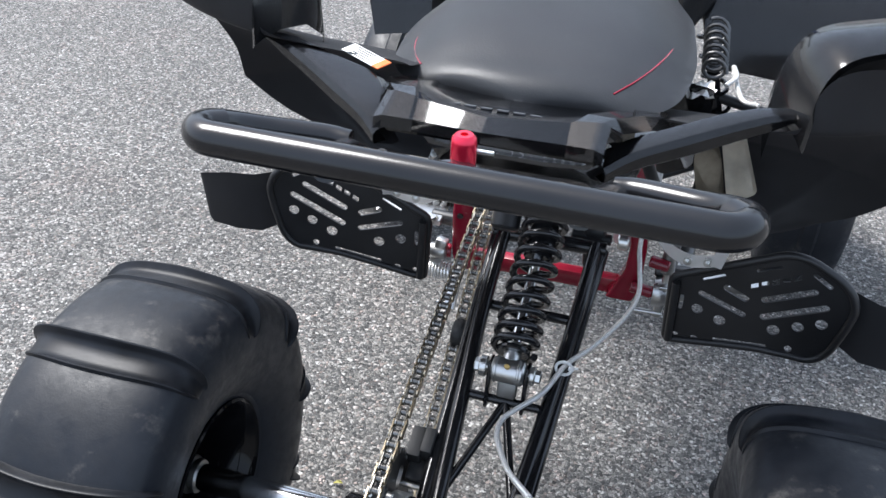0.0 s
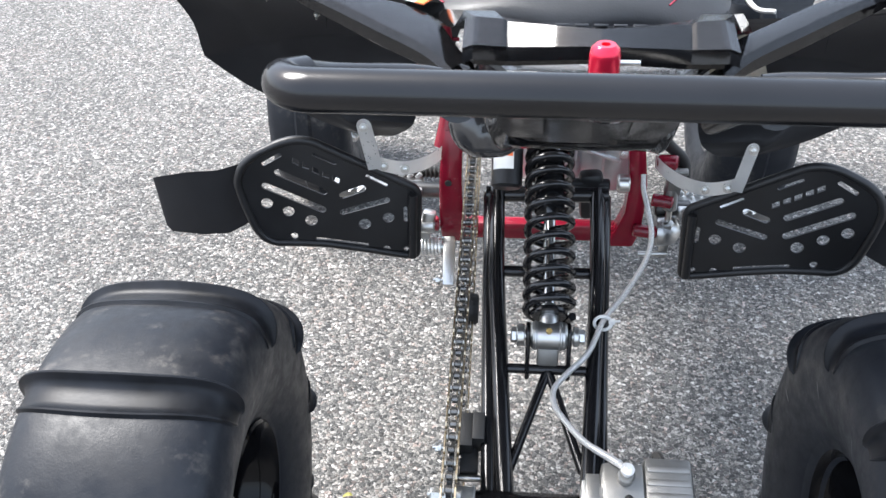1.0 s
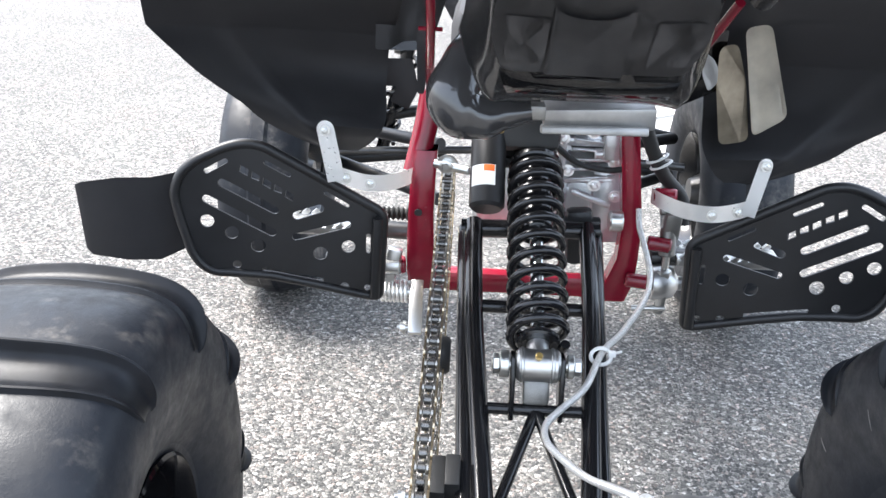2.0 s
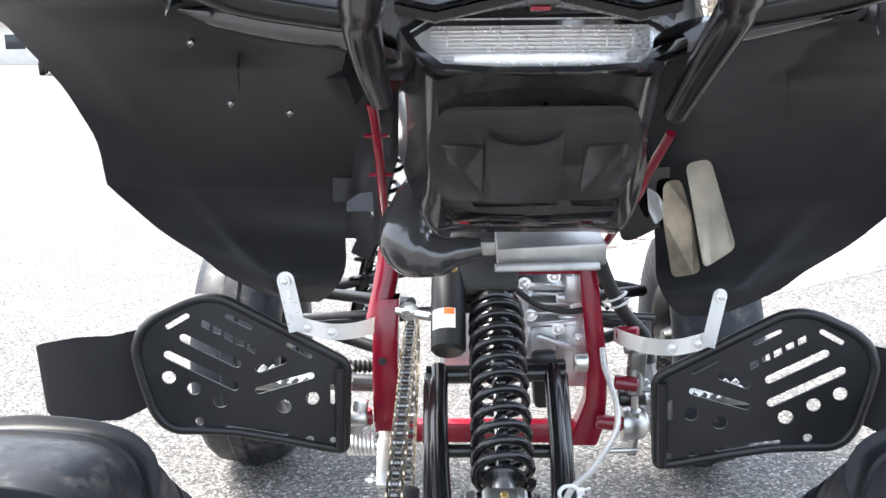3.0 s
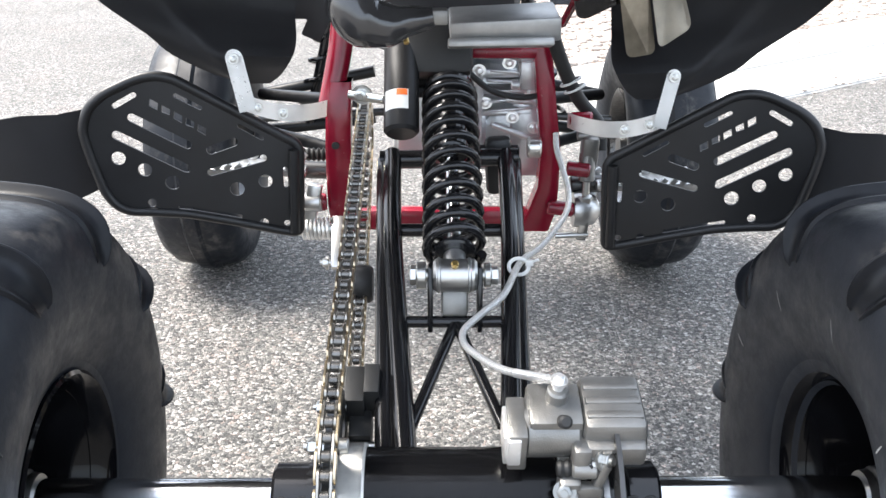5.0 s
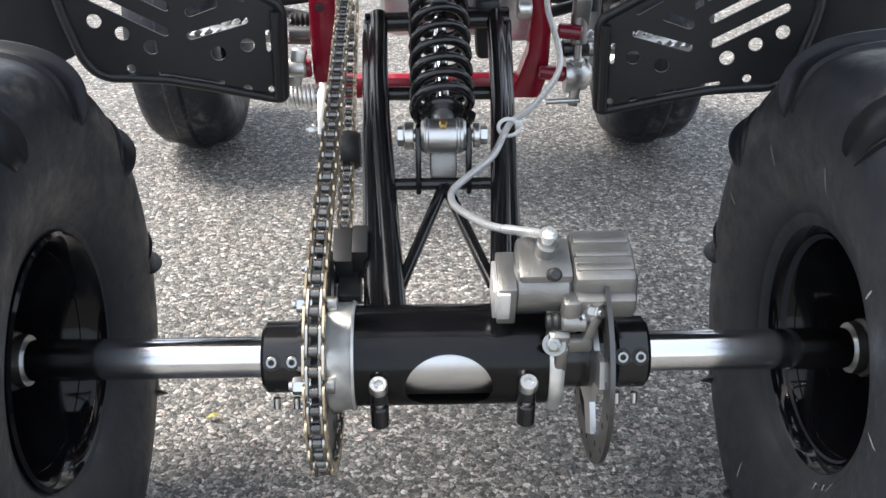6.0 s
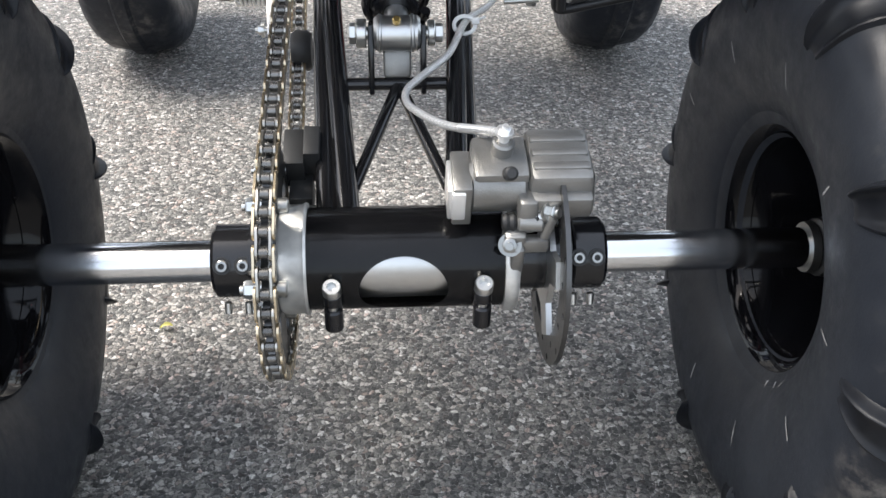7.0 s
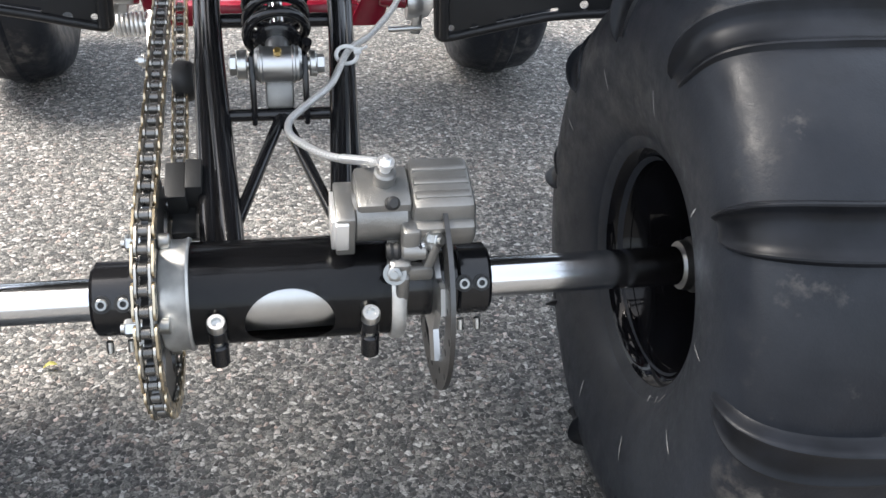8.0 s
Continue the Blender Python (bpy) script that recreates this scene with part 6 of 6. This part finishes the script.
xs = [0.55 + 1.5 * k for k in range(9)]
for k, (a, b) in enumerate(zip(xs, xs[1:])):      # cast in lengths with open joints
    b -= 0.012
    ma, mb = near_edge(a) * 0.55 + far_edge(a) * 0.45, near_edge(b) * 0.55 + far_edge(b) * 0.45
    slab("pavement", [(a, near_edge(a)), (b, near_edge(b)), (b, mb), (a, ma)], 0.012, 0.05, CONCRETE, "pale bleached concrete gutter slab", "pavement")
    slab("pavement", [(a, ma + 0.012), (b, mb + 0.012), (b, far_edge(b)), (a, far_edge(a))], 0.016, 0.05, CONCRETE, "pale bleached concrete gutter slab", "pavement")


bm = bmesh.new()      # a small yellow leaf on the road
rows = []
for k in range(9):
    u = k / 8
    w = 0.0040 * math.sin(math.pi * (0.06 + 0.90 * u)) ** 0.8
    rows.append([(-0.299 + 0.016 * u, 0.289 + 0.004 * u + w * q, 0.0035 + 0.004 * math.sin(3 * u) + 0.002 * q * q) for q in (-1, -0.5, 0, 0.5, 1)])
sheet(rows, bm, 0.0005)
bmesh.ops.recalc_face_normals(bm, faces=bm.faces[:])
tagged(part("fallen_leaf", bm, simple("yellow_leaf", (0.62, 0.58, 0.20), 0.6, vary=0.2, scale=120), None), "small curled yellow leaf lying on the asphalt", "leaf")


def soil_material():
    m = Nodes("tan_gravel_soil")
    col = m.mix(m.noise(22, 6, 0.7), (0.20, 0.15, 0.12), (0.40, 0.33, 0.28))
    m.set(Base_Color=col, Roughness=0.9)
    return m.bump(m.noise(60, 5), 0.8, 0.01).mat


SOIL = soil_material()
slab("gravel_bed", [(0.55, far_edge(0.55) + 0.012), (12.5, far_edge(12.5) + 0.012), (12.5, 24), (0.55, 24)], 0.014, 0.05, SOIL, "tan gravel bed beyond the gutter", "gravel")


def stone_into(verts, faces, p, r, flat=0.6):
    b = bmesh.new()
    bmesh.ops.create_icosphere(b, subdivisions=1, radius=r)
    k = len(verts)
    sx, sy = rng.uniform(0.8, 1.3), rng.uniform(0.8, 1.3)
    rot = Matrix.Rotation(rng.uniform(0, 6.28), 3, "Z")
    for v in b.verts:
        q = rot @ Vector((v.co.x * sx, v.co.y * sy, v.co.z * flat)) * rng.uniform(0.85, 1.1)
        verts.append((p[0] + q.x, p[1] + q.y, p[2] + q.z))
    for f in b.faces:
        faces.append([k + v.index for v in f.verts])
    b.free()


verts, faces = [], []
for k in range(2600):
    x = 0.6 + 5.5 * rng.random() ** 1.4
    y = far_edge(x) + 0.03 + 4.5 * rng.random() ** 1.5
    stone_into(verts, faces, (x, y, 0.016), rng.uniform(0.010, 0.035))
for k in range(160):      # strays on the concrete and along its edge
    x = 0.6 + 3.5 * rng.random()
    y = rng.choice((near_edge(x) + rng.gauss(0, 0.05), rng.uniform(near_edge(x), far_edge(x))))
    stone_into(verts, faces, (x, y, 0.018), rng.uniform(0.004, 0.012))
me = bpy.data.meshes.new("pebbles")
me.from_pydata(verts, [], faces)
me.materials.append(PEBBLE)
tagged(new("pebbles", me), "loose tan and pinkish pebbles on the gravel bed", "gravel", "", "stuff")


def boulder(x, y, r):
    bm = bmesh.new()
    bmesh.ops.create_icosphere(bm, subdivisions=4, radius=1)
    o = Vector((rng.random() * 9, rng.random() * 9, rng.random() * 9))
    s = Vector((rng.uniform(0.9, 1.4), rng.uniform(0.8, 1.1), rng.uniform(0.6, 0.8))) * r
    for v in bm.verts:
        n = v.co.normalized()
        d = 1 + 0.28 * noise.noise(n * 1.3 + o) + 0.06 * noise.noise(n * 5 + o)
        v.co = Vector((n.x * s.x, n.y * s.y, n.z * s.z)) * d
    ob = part("boulder", bm, BOULDER, None)
    ob.matrix_basis = Matrix.Translation((x, y, 0.014 + s.z * 0.72)) @ Matrix.Rotation(rng.uniform(0, 3), 4, "Z")
    tagged(ob, "pale rounded boulder edging the gravel bed", "boulder", "boulders edging the gravel bed")


for k in range(13):
    boulder(2.35 + 0.42 * k + rng.uniform(-0.06, 0.06), 6.9 + 0.34 * k + rng.uniform(-0.12, 0.12), rng.uniform(0.17, 0.26))


def bark_material():
    m = Nodes("rough_bark")
    col = m.mix(m.noise(18, 6, 0.7), (0.10, 0.085, 0.07), (0.28, 0.25, 0.21))
    m.set(Base_Color=col, Roughness=0.9)
    return m.bump(m.noise(35, 6, 0.7), 0.9, 0.02).mat


def leaf_material():
    m = Nodes("dry_leaf")
    rnd = m.n.new("ShaderNodeNewGeometry").outputs["Random Per Island"]
    m.set(Base_Color=m.ramp(rnd, [(0.0, (0.05, 0.06, 0.025)), (0.6, (0.11, 0.11, 0.05)), (1.0, (0.24, 0.20, 0.11))]), Roughness=0.6)
    return m.mat


BARK, LEAF = bark_material(), leaf_material()


def tree(x, y, h, label):
    root = new("tree")
    root.matrix_basis = Matrix.Translation((x, y, 0.0))
    tagged(root, label, "tree")
    bm = bmesh.new()
    tips = []
    spine = smooth_line([(0, 0, -0.05), (0.06, 0.02, h * 0.2), (-0.05, 0.05, h * 0.42), (0.08, -0.03, h * 0.65)], 6)
    tube(bm, spine, [0.20 * (1 - 0.7 * i / (len(spine) - 1)) for i in range(len(spine))], 14)
    for k in range(15):
        s = rng.uniform(0.3, 1.0)
        p = spine[int(s * (len(spine) - 1))]
        a = rng.uniform(0, 6.28)
        ln = h * rng.uniform(0.25, 0.42)
        q = p + Vector((math.cos(a) * ln * 0.75, math.sin(a) * ln * 0.75, ln * rng.uniform(0.25, 0.6)))
        mid = p.lerp(q, 0.5) + Vector((rng.gauss(0, 0.1), rng.gauss(0, 0.1), rng.gauss(0.05, 0.1)))
        limb = smooth_line([p, mid, q], 5)
        tube(bm, limb, [0.07 * (1 - 0.85 * i / (len(limb) - 1)) for i in range(len(limb))], 8)
        for j in range(6):
            e = mid.lerp(q, rng.random()) + Vector((rng.gauss(0, 0.4), rng.gauss(0, 0.4), rng.gauss(0.05, 0.3)))
            tube(bm, [mid.lerp(q, rng.random()), e], [0.018, 0.006], 5)
            tips.append(e)
        tips.append(q)
    part("trunk", bm, BARK, root)
    vs, fs = [], []
    for tp in tips:
        for j in range(70):
            c = tp + Vector((rng.gauss(0, 0.24), rng.gauss(0, 0.24), rng.gauss(0, 0.2)))
            d = Vector((rng.gauss(0, 1), rng.gauss(0, 1), rng.gauss(0, 0.6))).normalized()
            w = d.orthogonal().normalized() * 0.016
            k = len(vs)
            vs += [c - d * 0.035, c + w, c + d * 0.035, c - w]
            fs.append((k, k + 1, k + 2, k + 3))
    me = bpy.data.meshes.new("crown")
    me.from_pydata([tuple(v) for v in vs], [], fs)
    me.materials.append(LEAF)
    cr = new("crown", me)
    cr.parent = root


tree(2.55, 9.4, 5.5, "gnarled tree with sparse dry olive leaves beyond the boulders")
tree(5.4, 12.5, 6.0, "gnarled tree with sparse dry olive leaves behind gravel")

# a blue van parked down the street
BLUE = simple("blue_van_paint", (0.012, 0.024, 0.070), 0.25, vary=0.12, coat=0.5)
GLASS = simple("dark_window_glass", (0.02, 0.025, 0.03), 0.06, vary=0.1, bump=0.0)
van = new("van")
van.matrix_basis = Matrix.Translation((-2.35, 11.5, 0)) @ Matrix.Rotation(radians(8), 4, "Z")
tagged(van, "dark blue van parked down the street", "van")
bm = bmesh.new()
prof = [(-2.3, 0.45), (-2.35, 0.9), (-2.2, 1.85), (-2.0, 2.0), (1.2, 2.0), (1.75, 1.25), (2.35, 1.05), (2.4, 0.45)]
sheet([[(w * (1 - 0.08 * max(0, z - 1.1)), y, z) for y, z in prof] for w in (-0.92, -0.88, 0.88, 0.92)], bm)
bmesh.ops.holes_fill(bm, edges=[e for e in bm.edges if e.is_boundary])
bmesh.ops.recalc_face_normals(bm, faces=bm.faces[:])
bmesh.ops.bevel(bm, geom=bm.edges[:], offset=0.04, segments=2, affect="EDGES")
part("body", bm, BLUE, van)
for c, s in (((0, -2.27, 1.5), (1.3, 0.03, 0.5)), ((-0.895, -0.8, 1.5), (0.03, 1.6, 0.45)), ((0.895, -0.8, 1.5), (0.03, 1.6, 0.45)), ((-0.89, 0.8, 1.5), (0.03, 0.8, 0.42)), ((0.89, 0.8, 1.5), (0.03, 0.8, 0.42))):
    bm = bmesh.new()
    box(bm, c, s, 0.01)
    part("window", bm, GLASS, van)
for sx in (-1, 1):
    bm = bmesh.new()
    box(bm, (sx * 0.76, -2.33, 1.05), (0.16, 0.05, 0.34), 0.02)
    part("tail_light", bm, RED, van)
    for y in (-1.5, 1.5):
        bm = bmesh.new()
        lathe(bm, [(-0.11, 0.18), (-0.11, 0.30), (-0.08, 0.33), (0.08, 0.33), (0.11, 0.30), (0.11, 0.18)], Matrix.Translation((sx * 0.80, y, 0.33)), 32)
        w = part("wheel", bm, RUBBER, van)
        bm = bmesh.new()
        lathe(bm, [(-0.10, 0.02), (-0.10, 0.19), (0.10, 0.19), (0.10, 0.02)], Matrix.Translation((sx * 0.80, y, 0.33)), 24)
        part("rim", bm, ALU, w)
bm = bmesh.new()
box(bm, (0, -2.36, 0.55), (1.75, 0.12, 0.18), 0.04)
part("bumper", bm, MATTE, van)

# a pale house with a parked pickup far down the street
STUCCO = simple("pale_stucco", (0.66, 0.63, 0.57), 0.85, vary=0.08, scale=2, grain=60, bump=0.3)
ROOF = simple("brown_shingle", (0.30, 0.28, 0.25), 0.85, vary=0.3, scale=5, grain=30, bump=0.6)
house = new("house")
house.matrix_basis = Matrix.Translation((-37.5, 70.0, 0)) @ Matrix.Rotation(radians(14), 4, "Z")
tagged(house, "pale stucco single-storey house with a low brown roof", "house")
bm = bmesh.new()
box(bm, (0, 0, 1.5), (14, 9, 3.0), 0.02)
part("wall", bm, STUCCO, house)
bm = bmesh.new()
ridge = [[(x, y, z) for y, z in ((-5.2, 2.95), (0, 4.8), (5.2, 2.95))] for x in (-7.7, 7.7)]
sheet(ridge, bm, 0.18)
part("roof", bm, ROOF, house)
for x in (-5.0, -1.6, 4.6):
    bm = bmesh.new()
    box(bm, (x, -4.49, 1.6), (1.5, 0.08, 1.2), 0.02)
    w = part("window", bm, WHITE, house)
    bm = bmesh.new()
    box(bm, (x, -4.52, 1.6), (1.32, 0.06, 1.02), 0.01)
    part("pane", bm, GLASS, w)
bm = bmesh.new()
box(bm, (1.6, -4.50, 1.05), (1.0, 0.1, 2.1), 0.02)
part("door", bm, ROOF, house)

truck = new("pickup_truck")
truck.matrix_basis = Matrix.Translation((-16.4, 38.0, 0)) @ Matrix.Rotation(radians(22), 4, "Z")
tagged(truck, "white pickup truck with dark wheels parked far off", "truck")
bm = bmesh.new()
box(bm, (0, 0, 0.75), (1.8, 5.0, 0.55), 0.08)
box(bm, (0, 0.3, 1.30), (1.6, 1.7, 0.65), 0.12, (0, 0, 0), 0.86)
part("body", bm, WHITE, truck)
bm = bmesh.new()
box(bm, (0, 0.3, 1.34), (1.62, 1.3, 0.36), 0.04, (0, 0, 0), 0.9)
part("window", bm, GLASS, truck)
bm = bmesh.new()
box(bm, (0, -2.52, 0.56), (1.75, 0.16, 0.22), 0.04)
part("bumper", bm, MATTE, truck, "dark rear bumper")
for sx in (-1, 1):
    for y in (-1.55, 1.6):
        bm = bmesh.new()
        lathe(bm, [(-0.12, 0.18), (-0.12, 0.35), (-0.09, 0.38), (0.09, 0.38), (0.12, 0.35), (0.12, 0.18)], Matrix.Translation((sx * 0.80, y, 0.38)), 24)
        part("wheel", bm, RUBBER, truck)
